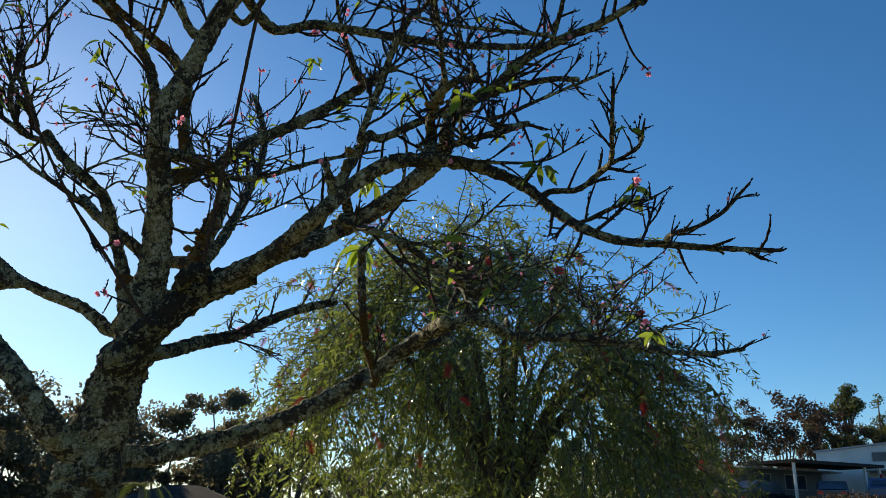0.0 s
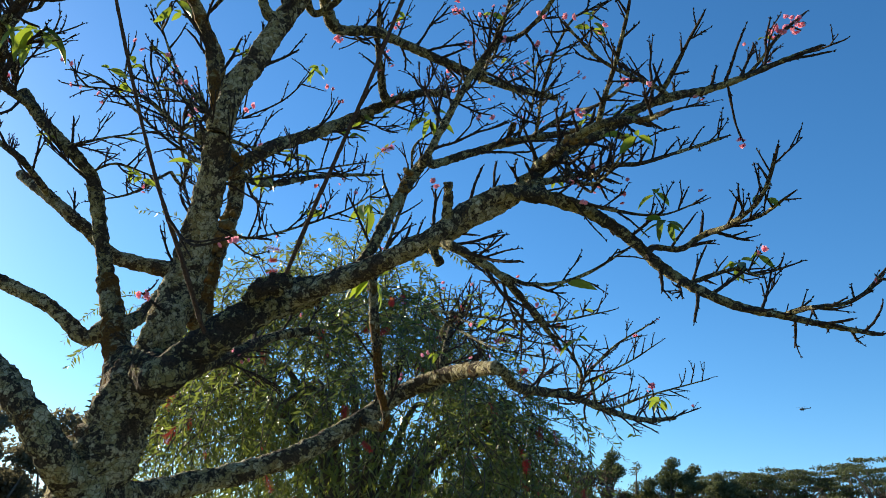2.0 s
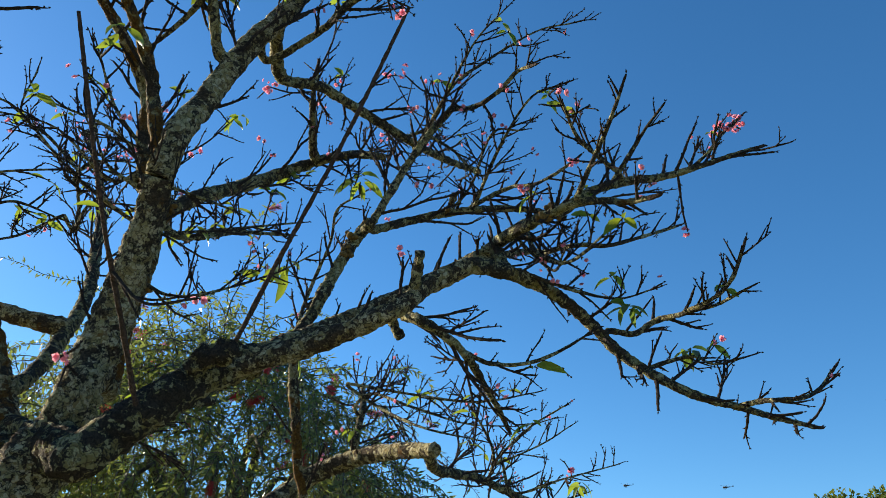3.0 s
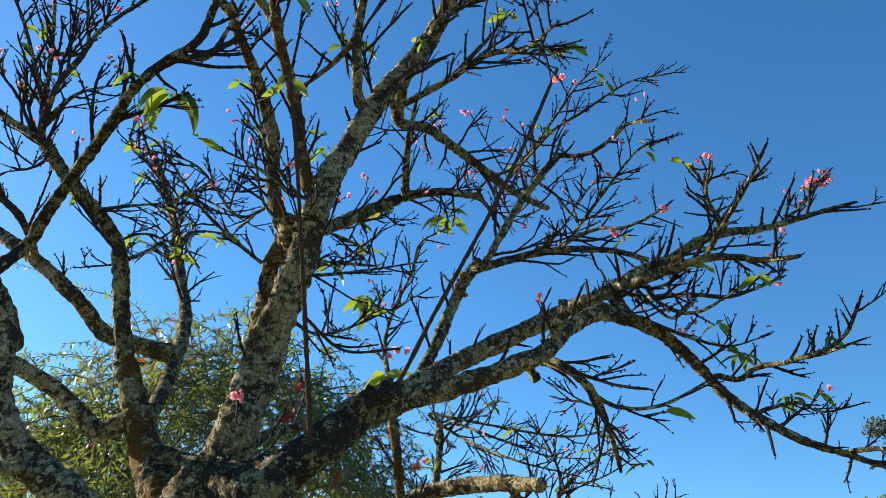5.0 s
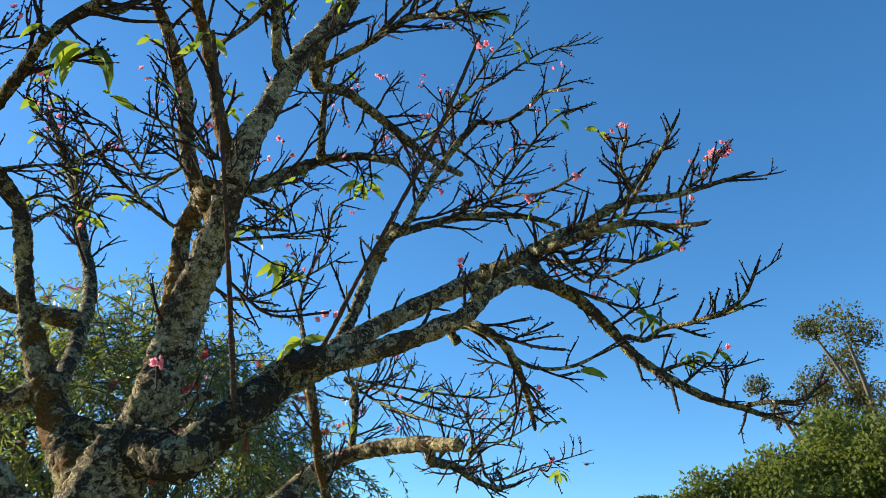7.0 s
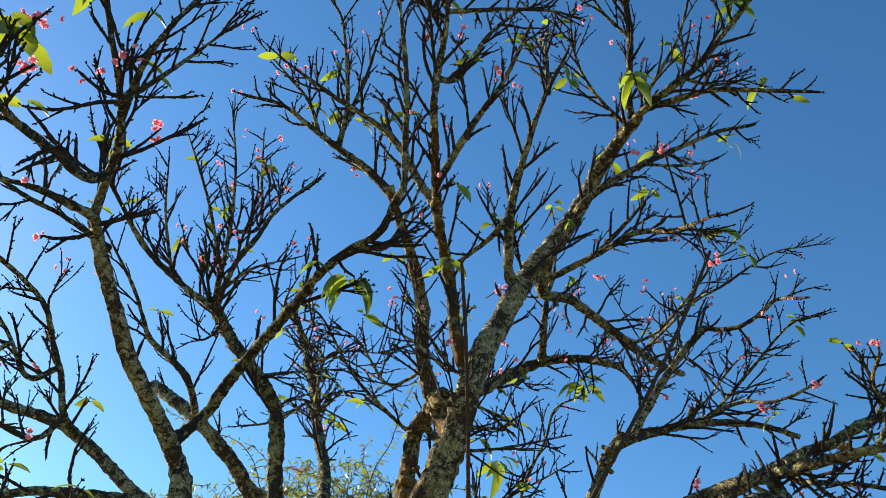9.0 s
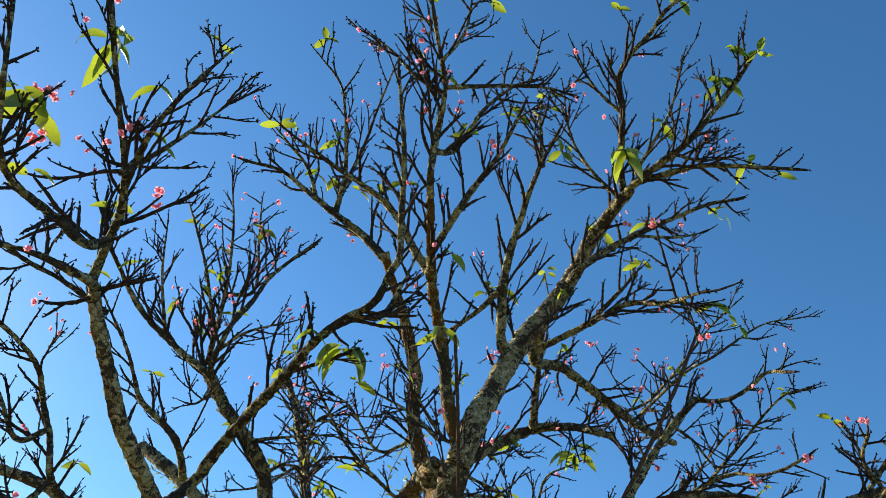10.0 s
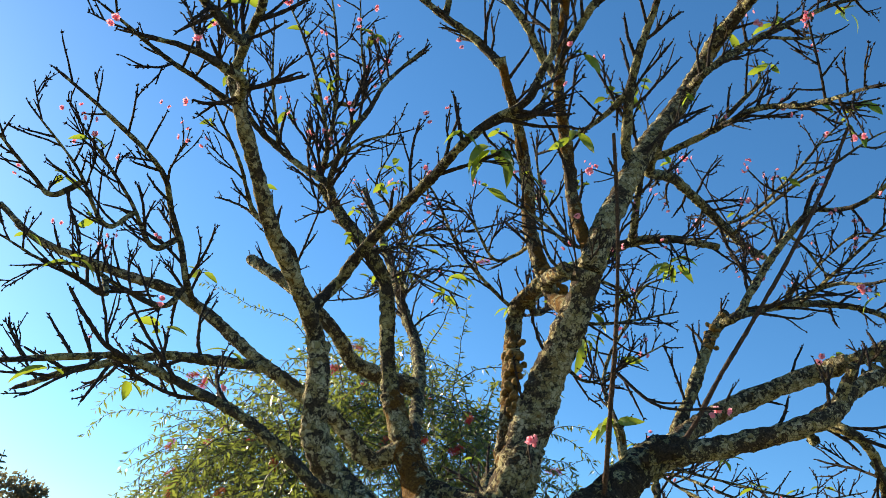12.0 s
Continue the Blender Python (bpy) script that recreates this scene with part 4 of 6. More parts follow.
# how each limb is twigged: from what share of its length, twigs a metre, their length, lift, depth of branching
TWIGGED = {
    "U": (0.45, 5.8, 0.22, 0.5, 1),
    "W": (0.45, 5.8, 0.22, 0.3, 1),
    "A": (0.3, 13.0, 0.2, 0.35, 2),
    "A1": (0.15, 16.1, 0.16, 0.3, 1),
    "A2": (0.05, 25.3, 0.13, 0.3, 1),
    "A3": (0.1, 18.4, 0.13, 0.4, 1),
    "Wu": (0.25, 14.3, 0.3, 0.25, 2),
    "L": (0.4, 3.4, 0.18, 0.3, 1),
    "L2": (0.2, 9.1, 0.28, 0.3, 2),
    "L2e": (0.1, 19.5, 0.22, 0.3, 2),
    "L2f": (0.1, 19.5, 0.17, 0.3, 2),
    "L2g": (0.1, 18.2, 0.24, 0.3, 2),
    "L2b": (0.2, 15.6, 0.34, 0.25, 2),
    "L2c": (0.25, 15.6, 0.22, 0.25, 2),
    "L2d": (0.2, 15.6, 0.28, 0.4, 2),
    "LB": (0.3, 15.6, 0.36, 0.25, 2),
    "T1": (0.4, 10.4, 0.3, 0.4, 2),
    "T1l": (0.1, 18.2, 0.22, 0.5, 2),
    "T1m": (0.25, 18.2, 0.24, 0.5, 2),
    "T2r": (0.15, 18.2, 0.24, 0.5, 2),
    "L2i": (0.1, 14.0, 0.16, 0.4, 1),
    "T2": (0.2, 10.4, 0.26, 0.4, 2),
    "T2t": (0.1, 18.2, 0.3, 0.3, 2),
    "P": (0.3, 5.8, 0.25, 0.3, 1),
    "Pr": (0.3, 14.3, 0.25, 0.15, 2),
    "Pu": (0.2, 14.3, 0.32, 0.25, 2),
    "Pu2": (0.1, 16.9, 0.2, 0.2, 2),
    "Q": (0.6, 2.3, 0.2, 0.4, 1),
    "Qe": (0.25, 13.0, 0.32, 0.3, 2),
    "V1": (0.1, 11.7, 0.34, 0.1, 2),
    "V2": (0.3, 4.6, 0.2, 0.4, 1),
    "S1": (0.6, 2.3, 0.15, 0.4, 1),
    "D": (0.4, 10.4, 0.24, 0.3, 2),
    "S1t": (0.1, 10.4, 0.28, 0.4, 2),
    "S1s": (0.1, 10.4, 0.28, 0.4, 2),
    "S2": (0.45, 7.8, 0.28, 0.4, 2),
    "S2l": (0.1, 11.7, 0.32, 0.5, 2),
    "S2r": (0.1, 11.7, 0.32, 0.5, 2),
    "S3": (0.4, 15.6, 0.3, 0.3, 2),
    "c": (0.5, 5.8, 0.24, 0.5, 1),
    "c2": (0.1, 11.7, 0.32, 0.4, 2),
    "B2": (0.5, 6.9, 0.24, 0.5, 1),
    "B2u": (0.1, 13.0, 0.24, 0.3, 2),
    "B2m": (0.3, 15.6, 0.3, 0.35, 2),
    "B1": (0.4, 14.3, 0.3, 0.4, 2),
    "M": (0.4, 9.1, 0.28, 0.2, 2),
    "H": (0.2, 11.7, 0.28, 0.2, 2),
    "H2": (0.1, 12.6, 0.2, 0.2, 1),
    "G": (0.2, 11.7, 0.24, 0.3, 2),
    "w1": (0.1, 16.1, 0.2, 0.3, 1),
    "w2": (0.1, 16.1, 0.2, 0.3, 1),
    "w3": (0.1, 16.1, 0.2, 0.3, 1),
    "w4": (0.1, 16.1, 0.2, 0.3, 1),
    "w5": (0.1, 16.1, 0.2, 0.3, 1),
    "p1": (0.1, 16.1, 0.2, 0.3, 1),
    "p3": (0.1, 16.1, 0.2, 0.3, 1),
    "k1": (0.1, 16.1, 0.2, 0.3, 1),
    "k2": (0.1, 16.1, 0.2, 0.3, 1),
    "k3": (0.1, 16.1, 0.2, 0.3, 1),
    "k4": (0.1, 16.1, 0.2, 0.3, 1),
    "k5": (0.1, 16.1, 0.2, 0.3, 1),
    "d1": (0.1, 18.2, 0.2, 0.3, 2),
    "x1": (0.1, 18.2, 0.2, 0.3, 2),
    "x2": (0.1, 18.2, 0.2, 0.3, 2),
    "x3": (0.1, 18.2, 0.2, 0.3, 2),
    "x4": (0.1, 18.2, 0.2, 0.3, 2),
    "x5": (0.1, 18.2, 0.2, 0.3, 2),
    "x6": (0.1, 18.2, 0.2, 0.3, 2),
    "x7": (0.1, 18.2, 0.2, 0.3, 2),
    "x8": (0.1, 18.2, 0.2, 0.3, 2),
    "x9": (0.1, 18.2, 0.2, 0.3, 2),
    "x10": (0.1, 18.2, 0.2, 0.3, 2),
    "x11": (0.1, 18.2, 0.2, 0.3, 2),
    "x12": (0.1, 18.2, 0.2, 0.3, 2),
    "x13": (0.1, 18.2, 0.2, 0.3, 2),
    "s1": (0.1, 18.2, 0.2, 0.3, 2),
    "s3": (0.1, 18.2, 0.2, 0.3, 2),
    "s4": (0.1, 18.2, 0.2, 0.3, 2),
    "f1": (0.1, 18.2, 0.2, 0.3, 2),
    "f4": (0.1, 18.2, 0.2, 0.3, 2),
    "f5": (0.1, 18.2, 0.2, 0.3, 2),
    "f6": (0.1, 18.2, 0.2, 0.3, 2),
    "f7": (0.1, 18.2, 0.2, 0.3, 2),
    "q1": (0.1, 16.1, 0.2, 0.3, 1),
    "q2": (0.1, 16.1, 0.2, 0.3, 1),
    "q3": (0.1, 16.1, 0.2, 0.3, 1),
    "q4": (0.1, 16.1, 0.2, 0.3, 1),
    "q5": (0.1, 16.1, 0.2, 0.3, 1),
    "v3": (0.1, 18.2, 0.2, 0.3, 2),
    "v4": (0.1, 18.2, 0.2, 0.3, 2),
    "t1": (0.1, 18.2, 0.2, 0.3, 2),
    "t2": (0.1, 18.2, 0.2, 0.3, 2),
    "t3": (0.1, 18.2, 0.2, 0.3, 2),
    "t4": (0.1, 18.2, 0.2, 0.3, 2),
    "t5": (0.1, 18.2, 0.2, 0.3, 2),
    "t6": (0.1, 18.2, 0.2, 0.3, 2),
    "t7": (0.1, 18.2, 0.2, 0.3, 2),
    "t8": (0.1, 18.2, 0.2, 0.3, 2),
    "t9": (0.1, 18.2, 0.2, 0.3, 2),
    "l1": (0.1, 18.2, 0.2, 0.3, 2),
    "l2": (0.1, 18.2, 0.2, 0.3, 2),
    "l3": (0.1, 18.2, 0.2, 0.3, 2),
    "l4": (0.1, 18.2, 0.2, 0.3, 2),
    "l5": (0.1, 18.2, 0.2, 0.3, 2),
    "l6": (0.1, 18.2, 0.2, 0.3, 2),
    "l7": (0.1, 18.2, 0.2, 0.3, 2),
    "b1": (0.1, 18.2, 0.2, 0.3, 2),
    "b2": (0.1, 18.2, 0.2, 0.3, 2),
    "b3": (0.1, 18.2, 0.2, 0.3, 2),
    "b4": (0.1, 18.2, 0.2, 0.3, 2),
    "b5": (0.1, 18.2, 0.2, 0.3, 2),
    "b7": (0.1, 18.2, 0.2, 0.3, 2),
    "A4": (0.1, 18.4, 0.1, 0.4, 1),
    "flowb": (0.1, 20.0, 0.07, 0.3, 0),
    "rt": (0.2, 16.0, 0.1, 0.3, 0),
    "rt2": (0.2, 18.0, 0.1, 0.3, 1),
    "L2h": (0.1, 19.5, 0.17, 0.3, 2),
    "Pr2": (0.1, 16.0, 0.2, 0.3, 1),
    "w6": (0.1, 16.0, 0.14, 0.3, 1),
    "d2": (0.1, 18.2, 0.2, 0.3, 2),
}
MOSSED = ("T1", "T2", "V2", "E", "ML")
# darker bark puts the backlit shade of R into its colour; others share it
DARKENED = ("R", "h", "M", "D")
TIPS = []
WOOD = []


def build_limb(name, points, seed):
    rng = np.random.default_rng(seed)
    big = points[0][3] > 0.03
    path = spline(points, 0.011 if big else 0.008)
    geo = Geo()
    tube(geo, path, 22 if big else 9, 0.24 if big else 0.3, rng)
    WOOD.append(path[::4, :3])
    kind = "trunk" if name == "trunk" else "shoot" if name.startswith("shoot") else "limb"
    ob = part(kind, geo.mesh(kind, SHOOT if kind == "shoot" else MOSSY if name in MOSSED else DARK if name in DARKENED else BARK if big else LIMB), cherry, "straight reddish-brown water shoot" if kind == "shoot" else "")
    if name not in TWIGGED:
        return
    first, dense, reach, lift, depth = TWIGGED[name]
    tg = Geo()
    s = np.r_[0, np.cumsum(np.linalg.norm(np.diff(path[:, :3], axis=0), axis=1))]
    at = first * s[-1]
    while at < s[-1]:
        i = min(len(path) - 2, int(np.searchsorted(s, at)))
        p, r = path[i, :3], path[i, 3]
        along = unit(path[i + 1, :3] - p)
        a = unit(np.cross(along, rng.normal(0, 1, 3)))
        way = unit(along * rng.uniform(0.35, 1.0) + a * rng.uniform(0.6, 1.0) + UP * lift)
        u = at / s[-1]
        size = reach * rng.uniform(0.35, 1.0) * (1.15 - 0.45 * u)
        twig(tg, rng, p + a * r * 0.5, way, size, min(0.0062, max(0.0036, r * 0.6)) * rng.uniform(0.75, 1.05), depth, TIPS, lift)
        at += rng.uniform(0.45, 1.2) / dense
    if points[-1][3] < 0.01:
        twig(tg, rng, path[-1, :3], unit(path[-1, :3] - path[-2, :3]), 0.04, points[-1][3], 0, TIPS, lift)
    tagged(part("twig", tg.mesh("twig", TWIG), ob), kind="stuff")


for seed, (name, *points) in enumerate(BOUGHS):
    build_limb(name, points, seed + 11)


def burr(points, seed, label, mat=None):
    """A rough lump or a broken-off stub of wood."""
    g = Geo()
    tube(g, spline(points, 0.007), 18, 0.55, np.random.default_rng(seed))
    part("burr", g.mesh("burr", mat or BURR), cherry, label)


burr([(-0.935, 2.765, 2.315, 0.02), (-0.89, 2.735, 2.345, 0.03), (-0.845, 2.72, 2.37, 0.03), (-0.81, 2.73, 2.385, 0.016)], 3, "dark knobbly burr where the limb forks", DARK)
burr([(-0.2, 2.66, 2.74, 0.026), (-0.16, 2.63, 2.735, 0.02), (-0.12, 2.6, 2.725, 0.011)], 4, "splintered stub of a broken branch", MOSSY)
burr([(-0.37, 2.74, 2.56, 0.02), (-0.36, 2.73, 2.525, 0.016), (-0.345, 2.72, 2.5, 0.014)], 5, "short dead stub", LIMB)

burr([(0.03, 3.2, 3.32, 0.016), (0.035, 3.197, 3.345, 0.014), (0.04, 3.19, 3.372, 0.012)], 9, "short mossy stub standing up from the limb", MOSSY)
burr([(-0.36, 2.6, 2.61, 0.018), (-0.365, 2.57, 2.64, 0.016), (-0.372, 2.54, 2.665, 0.015), (-0.38, 2.52, 2.69, 0.017)], 7, "upright sawn-off stub with a pale end", LIMB)


MOSS = plain("rusty_moss", (0.05, 0.028, 0.008), (0.24, 0.14, 0.035), 0.95, 120)


def moss_cushion(place, size, seed):
    """A small shaggy cushion of moss clinging to a limb."""
    rng = np.random.default_rng(seed)
    g = Geo()
    c = np.array(place)
    for k in range(int(5 + 140 * size)):
        q = c + rng.normal(0, 0.42 * size, 3)
        w = unit(rng.normal(0, 1, 3)) * size * 0.3
        r = size * rng.uniform(0.3, 0.5)
        tube(g, np.array([(*(q - w), 0.4 * r), (*(q - 0.4 * w), r), (*(q + 0.4 * w), 0.9 * r), (*(q + w), 0.35 * r)]), 9, 0.5, rng)
    part("moss_cushion", g.mesh("moss_cushion", MOSS), cherry, "rusty brown moss cushion on the bark")


CUSHIONS = ((-0.004, 2.43, 2.862, 0.03), (0.02, 2.43, 2.885, 0.024), (-0.43, 3.115, 2.95, 0.03), (-0.405, 3.125, 3.02, 0.026), (-0.36, 3.14, 3.09, 0.022), (0.036, 3.262, 3.322, 0.02),
            (0.046, 3.264, 3.33, 0.016), (-1.112, 3.321, 2.55, 0.035), (-1.103, 3.343, 2.642, 0.04), (-1.093, 3.374, 2.722, 0.042), (-1.085, 3.406, 2.801, 0.04), (-1.076, 3.436, 2.872, 0.036),
            (-1.058, 3.099, 2.946, 0.032), (-1.13, 3.12, 3.03, 0.03))
for seed, (x, y, z, size) in enumerate(CUSHIONS):
    moss_cushion((x, y, z), size, 200 + seed)


def leaf_mesh(name, length, width, mat, droop, fold):
    """A pointed leaf with a folded midrib, arching over its length."""
    geo = Geo()
    n = 7
    verts, faces = [], []
    for i in range(n + 1):
        u = i / n
        w = width * (math.sin(math.pi * min(1, u * 0.97 + 0.03)) ** 0.75) * (1.15 - 0.45 * u)
        w *= 1 + (0.07 if i % 2 else -0.03)
        x, z = length * u * math.cos(droop * u), -length * u * math.sin(droop * u)
        verts += [(x, -w, z + fold * w), (x, 0, z), (x, w, z + fold * w)]
    for i in range(n):
        a = 3 * i
        faces += [(a, a + 3, a + 4, a + 1), (a + 1, a + 4, a + 5, a + 2)]
    geo.add(verts, faces)
    return geo.mesh(name, mat)


def blossom_mesh(name, seed, flowers):
    """A small cluster of double pink flowers on short stalks."""
    rng = np.random.default_rng(seed)
    geo = Geo()
    for f in range(flowers):
        ax = unit(np.array((rng.normal(0, 0.6), rng.normal(0, 0.6), rng.uniform(-0.6, 0.8))))
        c = ax * rng.uniform(0.006, 0.014)
        s = unit(np.cross(ax, (0.2, 0.9, 0.3)))
        t = np.cross(ax, s)
        for ring, (k, size, cup) in enumerate(((5, 0.0105, 0.35), (5, 0.0085, 0.75))):
            for i in range(k):
                a = 2 * math.pi * (i + 0.5 * ring) / k + rng.normal(0, 0.12)
                out = unit((math.cos(a) * s + math.sin(a) * t) * (1 - 0.5 * cup) + ax * cup)
                side = unit(np.cross(out, ax)) * size * 0.52
                r = size * rng.uniform(0.85, 1.15)
                geo.add([c, c + out * r * 0.55 + side, c + out * r + ax * r * 0.18, c + out * r * 0.55 - side], [(0, 1, 2, 3)])
    return geo.mesh(name, PETAL, False)


LEAVES = [leaf_mesh("leaf", 0.085, 0.014, LEAF, 0.5, 0.35), leaf_mesh("leaf", 0.06, 0.014, LEAF, 0.2, 0.5), leaf_mesh("leaf", 0.11, 0.0165, LEAF, 0.75, 0.3),
          leaf_mesh("leaf", 0.09, 0.015, YOUNG, 0.4, 0.4), leaf_mesh("leaf", 0.035, 0.008, LEAF, 0.15, 0.6)]
BLOSSOMS = [blossom_mesh("blossom", 3, 1), blossom_mesh("blossom", 5, 2), blossom_mesh("blossom", 8, 4)]


def turned(place, ahead, rng, scale=1.0):
    z = unit(np.cross(ahead, np.cross(UP + rng.normal(0, 0.35, 3), ahead)))
    y = np.cross(z, ahead)
    m = Matrix(np.column_stack([np.array(ahead) * scale, y * scale, z * scale]).tolist()).to_4x4()
    m.translation = Vector(np.array(place).tolist())
    return Matrix.Translation((-cherry.location)) @ m


def leaf_cluster(rng, place, count, kinds, spread=0.012, fall=-0.1, scale=1.0):
    for i in range(count):
        a = 2 * math.pi * (i / count) + rng.normal(0, 0.3)
        way = unit(np.array((math.cos(a), math.sin(a), fall + rng.uniform(-0.5, 0.35))))
        q = np.array(place) + way * spread * 0.3 + rng.normal(0, spread * 0.4, 3)
        part("leaf", LEAVES[int(rng.choice(kinds))], cherry, local=turned(q, way, rng, scale * rng.uniform(0.75, 1.15)))


def blossoms_at(rng, place, count, kinds=(0, 1), spread=0.012):
    for i in range(count):
        way = unit(rng.normal(0, 1, 3))
        part("blossom", BLOSSOMS[int(rng.choice(kinds))], cherry, local=turned(np.array(place) + rng.normal(0, spread, 3), way, rng, rng.uniform(0.9, 1.35)))


tip_rng = np.random.default_rng(77)
order = tip_rng.permutation(len(TIPS))
for k in order[:360]:
    p, d = TIPS[k]
    kind = tip_rng.random()
    if kind < 0.6:
        blossoms_at(tip_rng, p + d * 0.006, 1, (0, 1, 1))
    else:
        leaf_cluster(tip_rng, p, int(tip_rng.integers(2, 4)), (1, 4, 1, 0))
key_rng = np.random.default_rng(5)
wood = np.concatenate(WOOD)


def spur(place):
    """A thin twig from the nearest limb out to a place that carries leaves or flowers."""
    p = np.array(place)
    gap = np.linalg.norm(wood - p, axis=1)
    a = wood[int(gap.argmin())]
    if gap.min() < 0.02 or gap.min() > 0.9:
        return
    reach = float(gap.min())
    bend = (a + p) / 2 + np.array((0, 0, -0.12 * reach)) + key_rng.normal(0, 0.04 * reach, 3)
    path = spline([(*a, 0.005), (*bend, 0.0042), (*p, 0.003)], 0.012)
    g = Geo()
    tube(g, path, 5, 0.25)
    for i in range(3, len(path), 3):
        d = unit(path[i, :3] - path[i - 1, :3])
        if key_rng.random() < 0.3 and reach > 0.12:
            twig(g, key_rng, path[i, :3], d + key_rng.normal(0, 0.7, 3), min(0.14, 0.4 * reach), 0.0034, 0, TIPS)
        else:
            bud(g, key_rng, path[i, :3], d, path[i, 3])
    tagged(part("twig", g.mesh("twig", TWIG), cherry), kind="stuff")


for place, count, kinds, scale in (((-1.60, 2.46, 2.95), 6, (2, 3, 3), 1.2), ((-1.70, 2.456, 2.955), 2, (2, 0), 1.1), ((-0.24, 3.62, 3.59), 10, (0, 2), 1.3), ((0.351, 2.528, 2.672), 8, (3, 3, 1), 1.0),
                                   ((0.674, 2.613, 2.615), 7, (3, 1), 1.0), ((-0.45, 4.05, 3.30), 8, (2, 0), 1.45), ((-0.44, 3.75, 2.80), 8, (2, 0), 1.3), ((-0.80, 3.95, 3.99), 5, (0, 2), 1.2),
                                   ((0.211, 2.715, 3.611), 4, (1, 4), 1.0), ((-0.898, 2.145, 3.873), 7, (3, 2, 0), 1.1), ((-0.60, 1.95, 4.22), 8, (0, 3), 1.0), ((-2.496, 2.022, 2.996), 9, (0, 3, 2), 1.2),
                                   ((-2.44, 2.08, 3.34), 7, (2, 0), 1.1), ((-1.30, 2.62, 3.24), 3, (0, 0), 1.0), ((-0.424, 3.70, 4.70), 4, (1, 0), 1.0), ((-0.151, 2.578, 4.364), 5, (1, 0), 1.0),
                                   ((0.95, 3.72, 2.38), 6, (0, 1), 1.0)):
    spur(place)
    leaf_cluster(key_rng, place, count, kinds, 0.03, -0.25, scale)
for place, count, spread in (((0.80, 2.45, 3.465), 6, 0.014), ((0.85, 2.445, 3.51), 5, 0.014), ((0.905, 2.44, 3.545), 4, 0.012), ((-1.134, 4.046, 3.995), 2, 0.012), ((-1.238, 4.609, 4.002), 1, 0.008), ((-1.366, 4.485, 3.925), 1, 0.008),
                             ((0.396, 4.967, 4.246), 2, 0.014), ((-0.095, 3.698, 4.331), 3, 0.012), ((-0.72, 3.62, 3.97), 5, 0.016), ((0.426, 2.896, 3.47), 2, 0.012), ((0.755, 2.636, 3.105), 2, 0.01),
                             ((0.283, 3.069, 3.383), 2, 0.012), ((-0.981, 2.346, 2.346), 2, 0.01), ((-1.25, 2.838, 2.324), 2, 0.006), ((-0.779, 2.162, 3.576), 2, 0.012), ((-2.231, 2.487, 3.243), 2, 0.012),
                             ((-0.258, 3.067, 3.797), 2, 0.012), ((-2.47, 2.03, 3.04), 4, 0.02), ((-2.43, 2.06, 2.93), 2, 0.01), ((0.92, 3.74, 2.42), 2, 0.014)):
    spur(place)
    blossoms_at(key_rng, place, count, (1, 2), spread)


